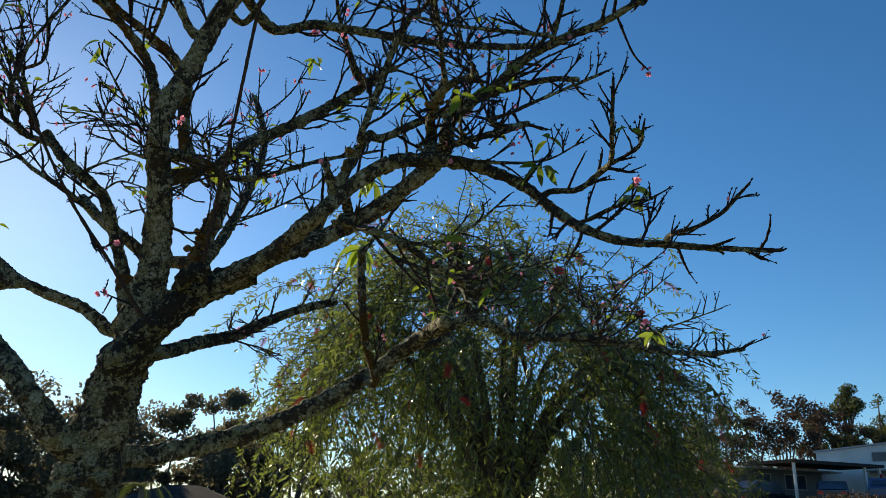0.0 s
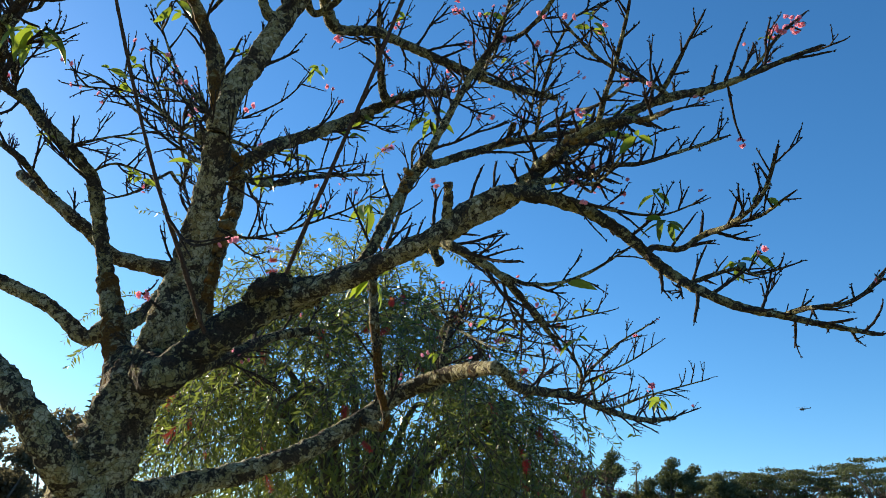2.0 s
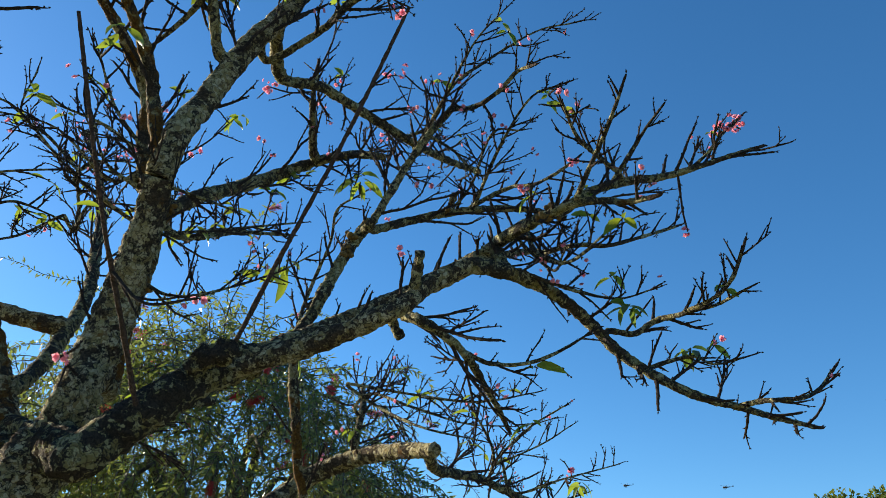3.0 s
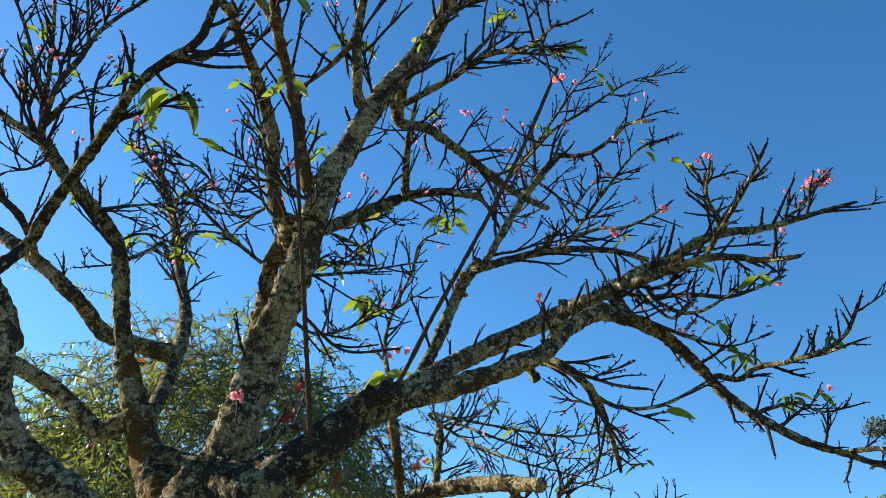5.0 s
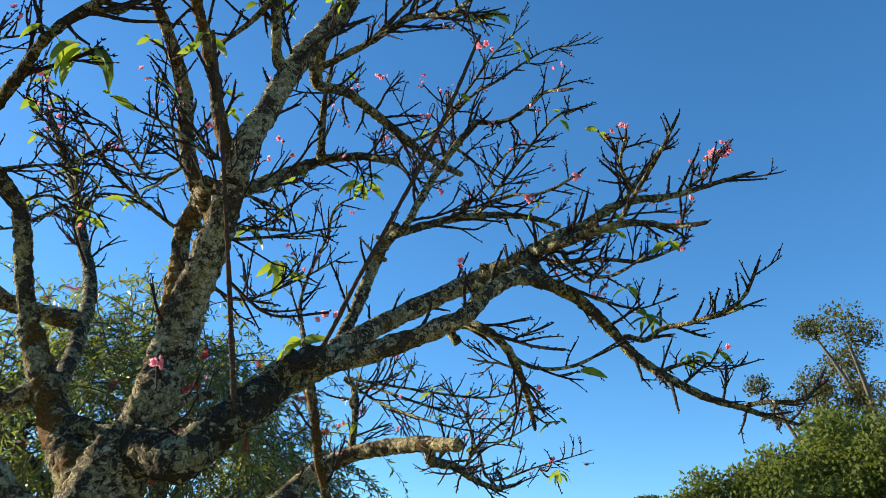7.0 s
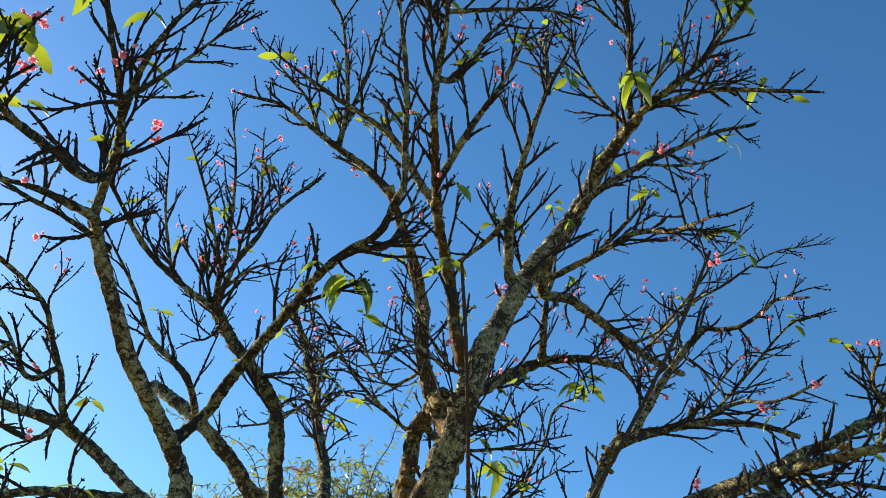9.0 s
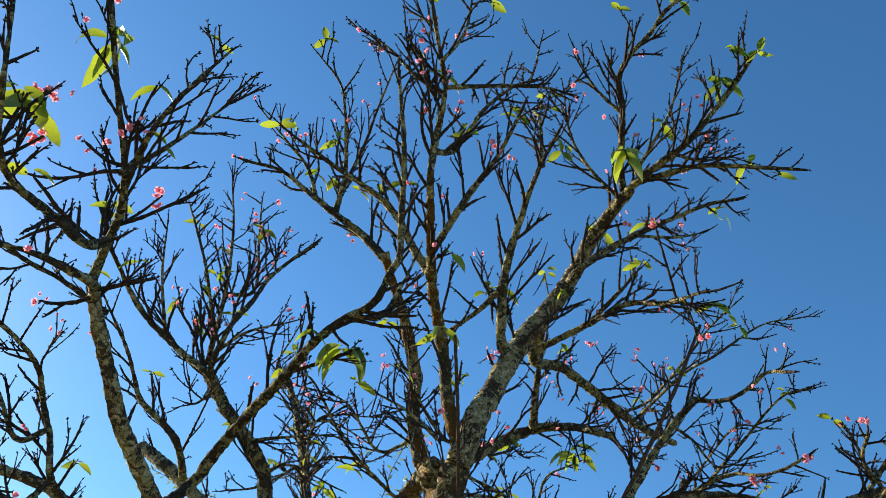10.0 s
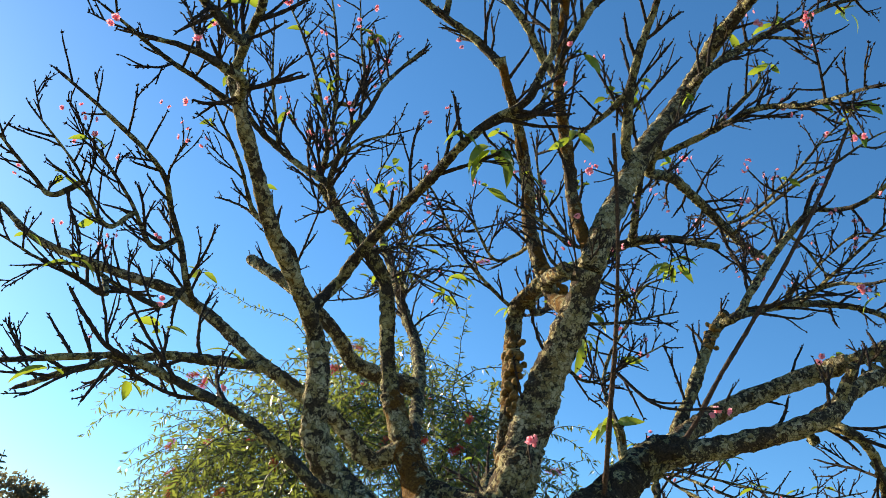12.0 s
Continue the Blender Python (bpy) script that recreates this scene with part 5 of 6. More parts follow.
# ---- the weeping bottlebrush behind it ----
def build_bottlebrush():
    rng = np.random.default_rng(21)
    cx, cy, base = 0.35, 7.9, 0.0
    tree = group_of("bottlebrush_tree", (cx, cy, base), "weeping bottlebrush tree with narrow green leaves and red flower spikes", "tree")
    stems = Geo()
    tube(stems, spline([(cx, cy, -0.1, 0.17), (cx + 0.05, cy, 0.7, 0.13), (cx - 0.05, cy, 1.5, 0.11)], 0.08), 12, 0.15)
    part("trunk", stems.mesh("trunk", BRUSH_BARK), tree)
    hooks = []
    for k in range(16):
        a = 2 * math.pi * k / 16 + rng.normal(0, 0.15)
        out = rng.uniform(0.6, 1.35)
        top = 3.4 - 0.55 * out * out / 2 + rng.normal(0, 0.15)
        pts = [(cx, cy, 1.3, 0.06), (cx + 0.45 * out * math.cos(a), cy + 0.45 * out * math.sin(a), 2.4, 0.045),
               (cx + out * math.cos(a), cy + out * math.sin(a), top, 0.025), (cx + (out + 0.5) * math.cos(a), cy + (out + 0.5) * math.sin(a), top - 0.25, 0.012)]
        g = Geo()
        path = spline(pts, 0.1)
        tube(g, path, 7, 0.1)
        part("limb", g.mesh("limb", BRUSH_BARK), tree)
        hooks += [q[:3] for q in path[len(path) // 2:]]
    hooks = np.array(hooks)
    crown, wood = Geo(), Geo()
    spikes = []
    tufts = []
    for k in range(130):
        a = rng.uniform(0, 2 * math.pi)
        t = rng.uniform(0.0, 1.0) ** 0.42
        tufts.append((a, t, rng.normal(0, 0.27)))
    for k in range(1350):
        a, t, up = tufts[int(rng.integers(len(tufts)))]
        a, t = a + rng.normal(0, 0.11), min(1.05, abs(t + rng.normal(0, 0.08)))
        rad = (1.85 - 0.2 * max(0.0, math.cos(a))) * t * (1 + 0.13 * math.sin(3 * a + 1) + 0.09 * math.sin(8 * a))
        z = 3.8 - 1.2 * t ** 3.2 - 0.3 * max(0.0, math.cos(a)) * t * t - 0.2 * rad * math.cos(a) + up + rng.normal(0, 0.1)
        p = np.array((cx + rad * math.cos(a), cy + rad * math.sin(a), z))
        d = unit(np.array((math.cos(a) * 0.45, math.sin(a) * 0.45, 0.75 - 0.9 * t)) + rng.normal(0, 0.45, 3))
        n = int(rng.integers(6, 24)) if t > 0.55 else int(rng.integers(3, 9))
        line = []
        for i in range(n):
            line.append((*p, 0.006 * (1 - 0.7 * i / n)))
            for j in range(4):
                w = unit(d * 0.45 + unit(np.cross(d, rng.normal(0, 1, 3))) * 1.0 + np.array((0, 0, -0.25)))
                s = unit(np.cross(w, rng.normal(0, 1, 3))) * rng.uniform(0.0065, 0.0105)
                L = rng.uniform(0.045, 0.085)
                q = p + d * 0.015 * j
                crown.add([q, q + w * L * 0.45 + s, q + w * L + UP * -0.006, q + w * L * 0.45 - s], [(0, 1, 2, 3)])
            d = unit(d + np.array((0, 0, -0.06 - 0.11 * t)) + rng.normal(0, 0.14, 3))
            p = p + d * 0.075
        if len(line) > 3:
            tube(wood, np.array(line), 3, cap=False)
        spikes.append((np.array(line[-2][:3]), d, t))
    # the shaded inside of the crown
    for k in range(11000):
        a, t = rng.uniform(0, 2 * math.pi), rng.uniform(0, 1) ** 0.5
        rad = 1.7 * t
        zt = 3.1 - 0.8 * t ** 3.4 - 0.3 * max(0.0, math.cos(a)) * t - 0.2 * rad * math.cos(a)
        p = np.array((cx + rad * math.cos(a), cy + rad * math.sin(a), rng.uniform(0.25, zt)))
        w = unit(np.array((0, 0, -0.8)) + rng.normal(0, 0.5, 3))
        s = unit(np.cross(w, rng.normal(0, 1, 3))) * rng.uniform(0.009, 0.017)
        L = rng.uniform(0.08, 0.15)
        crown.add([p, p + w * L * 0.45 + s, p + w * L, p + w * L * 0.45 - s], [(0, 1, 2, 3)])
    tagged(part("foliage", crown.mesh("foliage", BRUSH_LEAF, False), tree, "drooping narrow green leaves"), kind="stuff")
    tagged(part("branchlet", wood.mesh("branchlet", BRUSH_BARK), tree), kind="stuff")
    spike = Geo()
    for k in range(150):
        z = 0.085 * (k / 150.0)
        a = k * 2.4
        w = unit(np.array((math.cos(a), math.sin(a), 0.35)))
        s = np.cross(w, UP) * 0.0012
        p = np.array((0, 0, z))
        spike.add([p - s, p + s, p + w * 0.024 + s * 0.6, p + w * 0.024 - s * 0.6], [(0, 1, 2, 3)])
    me = spike.mesh("flower_spike", BRUSH_RED, False)
    pick = rng.permutation(len(spikes))
    done = 0
    for k in pick:
        p, d, t = spikes[k]
        if p[1] > cy + 0.6 or t < 0.35 or (p[0] > cx - 0.9 and rng.random() < 0.45):
            continue
        turn = Vector(d.tolist()).to_track_quat("Z", "Y").to_matrix().to_4x4()
        turn.translation = Vector((p - np.array((cx, cy, base))).tolist())
        part("flower_spike", me, tree, local=turn @ Matrix.Scale(rng.uniform(1.1, 1.7), 4))
        done += 1
        if done > 90:
            break
    tree.location = (0.35, 9.6, -0.25)
    tree.scale = (1.3, 1.2, 1.16)


build_bottlebrush()


# ---- trees of the distance ----
def clump_tree(name, label, place, tall, spread, seed, mat, style, leaf=0.28, count=1500, group=""):
    """A trunk with limbs and a crown of leaf tufts gathered in uneven clumps."""
    rng = np.random.default_rng(seed)
    x, y, z = place
    tree = group_of(name, place, label, "tree", group)
    g = Geo()
    crowns = []
    bole = tall * (0.12 if style == "round" else 0.55 if style == "tall" else 0.45)
    tube(g, spline([(x, y, z - 0.2, tall * 0.028), (x + rng.normal(0, 0.02) * tall, y, z + bole * 0.6, tall * 0.02), (x + rng.normal(0, 0.03) * tall, y, z + bole, tall * 0.016)], tall * 0.05), 8, 0.1)
    part("trunk", g.mesh("trunk", FAR_BARK), tree)
    k = 12 if style != "flat" else 26
    for i in range(k):
        a = 2.4 * i + rng.normal(0, 0.3)
        if style == "flat":
            share = ((i + 0.5) / k) ** 0.5
            r, h = spread * share * rng.uniform(0.85, 1.0), tall * (1.0 - 0.2 * share ** 2 - (0.0 if i % 2 else rng.uniform(0.06, 0.24)))
        elif style == "tall":
            r, h = spread * rng.uniform(0.1, 0.8), tall * rng.uniform(0.5, 0.97)
        else:
            r, h = spread * rng.uniform(0.2, 0.75), tall * (0.04 + 0.82 * (i + rng.uniform(0, 1)) / k)
        c = np.array((x + r * math.cos(a), y + r * math.sin(a), z + h))
        lg = Geo()
        tube(lg, spline([(x, y, z + bole * 0.8, tall * 0.012), (x + 0.5 * r * math.cos(a), y + 0.5 * r * math.sin(a), z + 0.5 * (bole + h) + (0.03 * tall if style == "flat" else 0), tall * 0.008), (*c, tall * 0.003)], tall * 0.06), 5)
        part("limb", lg.mesh("limb", FAR_BARK), tree)
        crowns.append(c)
    crowns.append(np.array((x, y, z + tall * 0.9)))
    if style == "round":
        crowns += [c + rng.normal(0, 0.2, 3) * spread * np.array((1.1, 1.1, 0.75)) for c in crowns for j in range(2)]
    cg = Geo()
    for i in range(count):
        c = crowns[int(rng.integers(len(crowns)))]
        e = rng.normal(0, 1, 3)
        e = e / np.linalg.norm(e) * rng.uniform(0.35, 1.0)
        size = spread * (0.36 if style == "round" else 0.42 if style == "tall" else 0.34) * (0.7 + 0.5 * noise.noise(Vector((c * 0.7).tolist())))
        p = c + e * size * np.array((1, 1, 0.75 if style == "round" else 0.8 if style == "tall" else 0.1))
        w = unit(rng.normal(0, 1, 3) + np.array((0, 0, 0.2)))
        s = unit(np.cross(w, rng.normal(0, 1, 3)))
        L = leaf * rng.uniform(0.5, 1.2)
        m = p + w * L * 0.5
        cg.add([p, m + s * L * 0.3, p + w * L, m - s * L * 0.3], [(0, 1, 2, 3)])
    tagged(part("crown", cg.mesh("crown", mat, False), tree), kind="stuff")
    return tree


def at(x, y):
    return (x, y, height(x, y))


def forest():
    rng = np.random.default_rng(4)
    # a bank of mixed trees beyond the houses on the sun's side
    protos = []
    for i in range(4):
        # leaf colour carries the haze over these trees
        protos.append(clump_tree("woodland_tree", "dull green woodland tree beyond the houses, pale haze put into its leaf colour", at(-34 + 5.2 * i, 40 - 0.5 * i), 8.6 + 0.5 * (i % 2), 3.4, 30 + i, FAR_HAZED, "round", 0.26, 11000, "woodland row"))
    for i in range(46):
        x = -52 + 1.55 * i + rng.normal(0, 0.5)
        y = 39 + 0.04 * x + rng.uniform(-1, 9)
        if x > 13:
            continue
        s = rng.uniform(0.8, 0.98) * (0.6 if x > -9.5 else 1.0)
        copy_thing(protos[i % 4], Matrix.Translation(at(x, y)) @ Matrix.Rotation(rng.uniform(0, 6.28), 4, "Z") @ Matrix.Scale(s, 4))
    # a dark belt of trees behind the low buildings
    dark = clump_tree("tall_tree", "tall dark gum tree with a ragged crown", at(32.4, 73.0), 10.2, 2.4, 50, FAR_GREEN, "tall", 0.24, 6500, "tall trees")
    for i, (x, y, s) in enumerate(((37.4, 70.6, 0.95), (39.2, 69.8, 0.9), (39.4, 64.8, 0.78), (41.6, 66.0, 0.74), (36.6, 73.5, 0.78), (30.4, 75.0, 0.8), (43.5, 68.0, 0.76))):
        copy_thing(dark, Matrix.Translation(at(x, y)) @ Matrix.Rotation(i * 1.7, 4, "Z") @ Matrix.Scale(s, 4))
    clump_tree("tall_tree", "thin open-crowned gum tree with sky showing through", at(35.4, 73.7), 9.8, 2.0, 52, FAR_GREEN, "tall", 0.2, 1300, "tall trees")
    brown = clump_tree("broad_tree", "reddish-brown broad tree behind the low buildings", at(24.7, 67.6), 8.9, 3.2, 51, FAR_RED, "round", 0.25, 6500, "broad trees")
    for i, (x, y, s) in enumerate(((27.1, 68.8, 0.98), (22.4, 68.2, 0.93), (29.6, 69.0, 0.82), (19.6, 67.0, 0.9), (16.8, 66.0, 0.85), (33.5, 66.0, 0.62), (36.0, 64.5, 0.64), (31.0, 66.5, 0.66), (42.5, 62.5, 0.68), (46.0, 61.0, 0.7),
                                   (45.0, 66.0, 0.72), (49.5, 57.0, 0.66), (53.0, 54.0, 0.66), (56.5, 50.5, 0.64), (52.0, 60.0, 0.75), (59.0, 48.0, 0.64), (62.0, 44.0, 0.66), (39.5, 61.5, 0.6))):
        copy_thing(brown, Matrix.Translation(at(x, y)) @ Matrix.Rotation(i * 1.9, 4, "Z") @ Matrix.Scale(s, 4))
    olive = clump_tree("garden_tree", "rounded olive-green garden tree behind the workshop", at(32.4, 66.5), 6.2, 2.6, 55, FAR_OLIVE, "round", 0.2, 4500, "garden trees")
    for i, (x, y, s) in enumerate(((33.5, 62.5, 0.86), (36.0, 63.0, 0.9), (30.0, 68.0, 0.95), (35.0, 65.5, 0.88), (38.6, 60.0, 0.72), (41.0, 57.5, 0.74), (11.6, 39.0, 0.45))):
        copy_thing(olive, Matrix.Translation(at(x, y)) @ Matrix.Rotation(i * 2.0, 4, "Z") @ Matrix.Scale(s, 4))
    flat = clump_tree("umbrella_tree", "flat-topped umbrella tree with layered foliage on the skyline", at(46.0, 71.3), 9.2, 5.4, 60, FAR_GREEN, "flat", 0.2, 9000, "umbrella trees")
    for i, (x, y, s) in enumerate(((49.4, 69.2, 1.04), (45.3, 76.0, 1.0), (50.0, 73.5, 1.03), (52.3, 65.5, 1.04), (52.5, 61.0, 1.07), (55.5, 57.5, 1.0), (41.5, 72.5, 0.88), (57.5, 54.0, 0.95))):
        copy_thing(flat, Matrix.Translation(at(x, y)) @ Matrix.Rotation(i * 2.1, 4, "Z") @ Matrix.Scale(s, 4))
    # large sunlit rain trees, nearer
    rain = clump_tree("rain_tree", "broad sunlit rain tree with feathery green foliage", at(24.4, 16.5), 5.9, 3.9, 70, FAR_BRIGHT, "round", 0.19, 26000, "rain trees")
    for i, (x, y, s) in enumerate(((21.9, 17.8, 0.88), (22.4, 20.1, 0.74), (25.9, 14.8, 1.1), (28.5, 10.5, 1.35), (27.5, 18.0, 1.12), (25.5, 22.5, 0.72), (31.0, 15.0, 1.25))):
        copy_thing(rain, Matrix.Translation(at(x, y)) @ Matrix.Rotation(i * 1.3, 4, "Z") @ Matrix.Scale(s, 4))
    shade = clump_tree("umbrella_tree", "dark flat-topped umbrella tree beside the rain trees", at(24.4, 23.6), 4.9, 3.0, 72, FAR_GREEN, "flat", 0.12, 9000, "umbrella trees")
    copy_thing(shade, Matrix.Translation(at(27.5, 25.5)) @ Matrix.Rotation(1.2, 4, "Z") @ Matrix.Scale(1.0, 4))
    gum = clump_tree("gum_tree", "high-crowned gum tree with dull olive foliage behind the rain trees", at(32.6, 21.2), 10.9, 3.0, 75, FAR_OLIVE, "tall", 0.14, 9000, "gum trees")
    copy_thing(gum, Matrix.Translation(at(33.9, 18.8)) @ Matrix.Rotation(2.2, 4, "Z") @ Matrix.Scale(1.24, 4))


forest()


# ---- buildings, cars and the rest of the street ----
def block(geo, a, b):
    """A box between two corners."""
    (x0, y0, z0), (x1, y1, z1) = a, b
    geo.add([(x0, y0, z0), (x1, y0, z0), (x1, y1, z0), (x0, y1, z0), (x0, y0, z1), (x1, y0, z1), (x1, y1, z1), (x0, y1, z1)],
            [(0, 3, 2, 1), (4, 5, 6, 7), (0, 1, 5, 4), (1, 2, 6, 5), (2, 3, 7, 6), (3, 0, 4, 7)])


def piece(name, mat, parent, boxes, label=""):
    """Boxes in the parent's own metres, joined into one part."""
    g = Geo()
    for a, b in boxes:
        block(g, a, b)
    return part(name, g.mesh(name, mat, False), parent, label, Matrix.Identity(4))


def prism(name, mat, parent, wide, deep, low, high, over, hip, label=""):
    """A pitched roof: ridge along x, hipped by so many metres, with thickness at its eaves."""
    g = Geo()
    w, d = wide / 2 + over, deep / 2 + over
    for z in (0.0, -0.12):
        g.add([(-w, -d, low + z), (w, -d, low + z), (w, d, low + z), (-w, d, low + z), (-w + hip, 0, high + z), (w - hip, 0, high + z)],
              [(0, 1, 5, 4), (2, 3, 4, 5), (3, 0, 4), (1, 2, 5)])
    g.f += [(0, 6, 7, 1), (1, 7, 8, 2), (2, 8, 9, 3), (3, 9, 6, 0)]
    return part(name, g.mesh(name, mat, False), parent, label, Matrix.Identity(4))


def house(name, label, place, turn, wide, deep, tall, rise, wall, roof, windows, hip=0.0, over=0.5):
    h = group_of(name, place, label, "building")
    h.rotation_euler = (0, 0, radians(turn))
    t = 0.2
    piece("wall", wall, h, [((-wide / 2, -deep / 2, -0.6), (wide / 2, -deep / 2 + t, tall)), ((-wide / 2, deep / 2 - t, -0.6), (wide / 2, deep / 2, tall)),
                            ((-wide / 2, -deep / 2 + t, -0.6), (-wide / 2 + t, deep / 2 - t, tall)), ((wide / 2 - t, -deep / 2 + t, -0.6), (wide / 2, deep / 2 - t, tall))])
    prism("roof", roof, h, wide, deep, tall, tall + rise, over, hip)
    for x, z, w, hh in windows:
        y = -deep / 2
        win = piece("window", STEEL, h, [((x - w / 2, y - 0.05, z - 0.06), (x + w / 2, y - 0.003, z)), ((x - w / 2, y - 0.05, z + hh), (x + w / 2, y - 0.003, z + hh + 0.06)),
                                         ((x - w / 2 - 0.06, y - 0.05, z - 0.06), (x - w / 2, y - 0.003, z + hh + 0.06)), ((x + w / 2, y - 0.05, z - 0.06), (x + w / 2 + 0.06, y - 0.003, z + hh + 0.06)),
                                         ((x - 0.025, y - 0.045, z), (x + 0.025, y - 0.003, z + hh))])
        piece("pane", PANE, win, [((x - w / 2, y - 0.02, z), (x - 0.025, y - 0.004, z + hh)), ((x + 0.025, y - 0.02, z), (x + w / 2, y - 0.004, z + hh))])
    return h


def car(label, place, turn, paint, tall=1.5, length=4.4):
    c = group_of("car", place, label, "car", "parked cars")
    c.rotation_euler = (0, 0, radians(turn))
    L, W = length / 2, 0.87
    g = Geo()
    prof = [(-L, 0.35), (-L, 0.75), (-L + 0.15, 0.88), (-L * 0.55, 0.95), (-L * 0.28, tall), (L * 0.45, tall), (L * 0.82, 0.98), (L, 0.9), (L, 0.35)]
    n = len(prof)
    verts = []
    for y, shrink in ((-W, 0.0), (-W + 0.1, 1.0), (W - 0.1, 1.0), (W, 0.0)):
        for x, z in prof:
            lean = 0.12 * max(0.0, z - 0.95) * (1 if y < 0 else -1)
            verts.append((x * (0.985 if shrink == 0 else 1), y + lean, z - (0.03 if shrink == 0 and z > 0.6 else 0)))
    faces = [tuple(range(n))[::-1], tuple(range(3 * n, 4 * n))]
    for r in range(3):
        faces += [(r * n + i, r * n + (i + 1) % n, (r + 1) * n + (i + 1) % n, (r + 1) * n + i) for i in range(n)]
    g.add(verts, faces)
    part("body", g.mesh("body", paint, False), c, local=Matrix.Identity(4))
    for s in (-1, 1):
        w = Geo()
        w.add([(-L * 0.5, s * 0.872, 0.98), (L * 0.72, s * 0.872, 1.0), (L * 0.43, s * 0.815, tall - 0.09), (-L * 0.27, s * 0.815, tall - 0.09)], [(0, 1, 2, 3)])
        part("side_window", w.mesh("side_window", PANE, False), c, local=Matrix.Identity(4))
    for x0, z0, x1, z1, name in ((-L * 0.56, 0.98, -L * 0.3, tall - 0.06, "windscreen"), (L * 0.81, 1.01, L * 0.48, tall - 0.06, "rear_window")):
        w = Geo()
        o = -0.015 if x0 < 0 else 0.015
        w.add([(x0 + o, -0.68, z0), (x0 + o, 0.68, z0), (x1 + o, 0.62, z1), (x1 + o, -0.62, z1)], [(0, 1, 2, 3)])
        part(name, w.mesh(name, PANE, False), c, local=Matrix.Identity(4))
    for sx in (-0.62, 0.62):
        for sy in (-1, 1):
            w = Geo()
            ring = [(0.31 * math.cos(a), 0.31 * math.sin(a)) for a in np.linspace(0, 2 * math.pi, 17)[:-1]]
            w.add([(sx * L + u, sy * 0.72, 0.31 + v) for u, v in ring] + [(sx * L + u, sy * 0.89, 0.31 + v) for u, v in ring],
                  [(i, (i + 1) % 16, 16 + (i + 1) % 16, 16 + i) for i in range(16)] + [tuple(range(16)), tuple(range(31, 15, -1))])
            part("wheel", w.mesh("wheel", TYRE, False), c, local=Matrix.Identity(4))
    for sy in (-1, 1):
        piece("tail_light", TAIL, c, [((L - 0.05, sy * 0.62 - 0.15, 0.72), (L + 0.02, sy * 0.62 + 0.15, 0.87))])
    return c


def at_z(x, y, z):
    return (x, y, z)


def workshop():
    """A shed under one slope, higher at its right end."""
    c = group_of("workshop", at_z(28.5, 62.4, 2.8), "white-walled workshop with a single sloping roof", "building")
    c.rotation_euler = (0, 0, radians(-32))
    g = Geo()
    for d0, d1 in ((-3.5, -3.3), (3.3, 3.5)):
        g.add([(-2.6, d0, -0.5), (2.6, d0, -0.5), (2.6, d0, 4.0), (-2.6, d0, 3.5), (-2.6, d1, -0.5), (2.6, d1, -0.5), (2.6, d1, 4.0), (-2.6, d1, 3.5)],
              [(0, 1, 2, 3), (7, 6, 5, 4), (0, 4, 5, 1), (1, 5, 6, 2), (2, 6, 7, 3), (3, 7, 4, 0)])
    block(g, (-2.6, -3.3, -0.5), (-2.4, 3.3, 3.45))
    block(g, (2.4, -3.3, -0.5), (2.6, 3.3, 3.95))
    part("wall", g.mesh("wall", WALL, False), c, local=Matrix.Identity(4))
    g = Geo()
    g.add([(-2.75, -3.7, 3.5), (2.75, -3.7, 4.03), (2.75, 3.7, 4.03), (-2.75, 3.7, 3.5), (-2.75, -3.7, 3.6), (2.75, -3.7, 4.13), (2.75, 3.7, 4.13), (-2.75, 3.7, 3.6)],
          [(3, 2, 1, 0), (4, 5, 6, 7), (0, 1, 5, 4), (1, 2, 6, 5), (2, 3, 7, 6), (3, 0, 4, 7)])
    part("roof", g.mesh("roof", LIGHT_ROOF, False), c, local=Matrix.Identity(4))
    win = piece("window", STEEL, c, [((1.05, -3.55, 2.75), (2.35, -3.503, 2.8)), ((1.05, -3.55, 3.4), (2.35, -3.503, 3.45)), ((1.0, -3.55, 2.75), (1.05, -3.503, 3.45)), ((2.35, -3.55, 2.75), (2.4, -3.503, 3.45))])
    piece("pane", PANE, win, [((1.05, -3.53, 2.8), (2.35, -3.504, 3.4))])


workshop()
house("low_building", "low grey building with a pale wide eave", at_z(19.0, 59.7, 2.65), 32.2, 8.1, 6.0, 2.2, 0.35, GREY_WALL, LIGHT_ROOF, [(1.2, 0.95, 2.1, 0.9), (-2.1, 0.95, 1.5, 0.9)], 0.0, 1.0)
house("beige_building", "beige block building with dark windows", at_z(40.0, 55.6, 2.8), -21.0, 9.5, 5.0, 2.65, 0.15, BEIGE, ROOF, [(-2.6, 1.25, 2.0, 0.95), (0.7, 1.25, 1.8, 0.95), (3.4, 1.25, 1.2, 0.95)], 0.0, 0.25)


def porch():
    c = group_of("porch", at_z(22.1, 55.0, 2.65), "dark flat porch roof on white posts", "porch")
    c.rotation_euler = (0, 0, radians(31))
    piece("roof", ROOF, c, [((-4.4, -1.75, 2.3), (4.4, 1.75, 2.5))])
    for x in (-4.2, 2.6, 4.1):
        piece("post", WALL, c, [((x - 0.07, -1.6, -0.5), (x + 0.07, -1.46, 2.3))])
    piece("post_box", TAIL, c, [((4.0, -1.66, 1.3), (4.2, -1.61, 1.9))], "red box on a post")


porch()


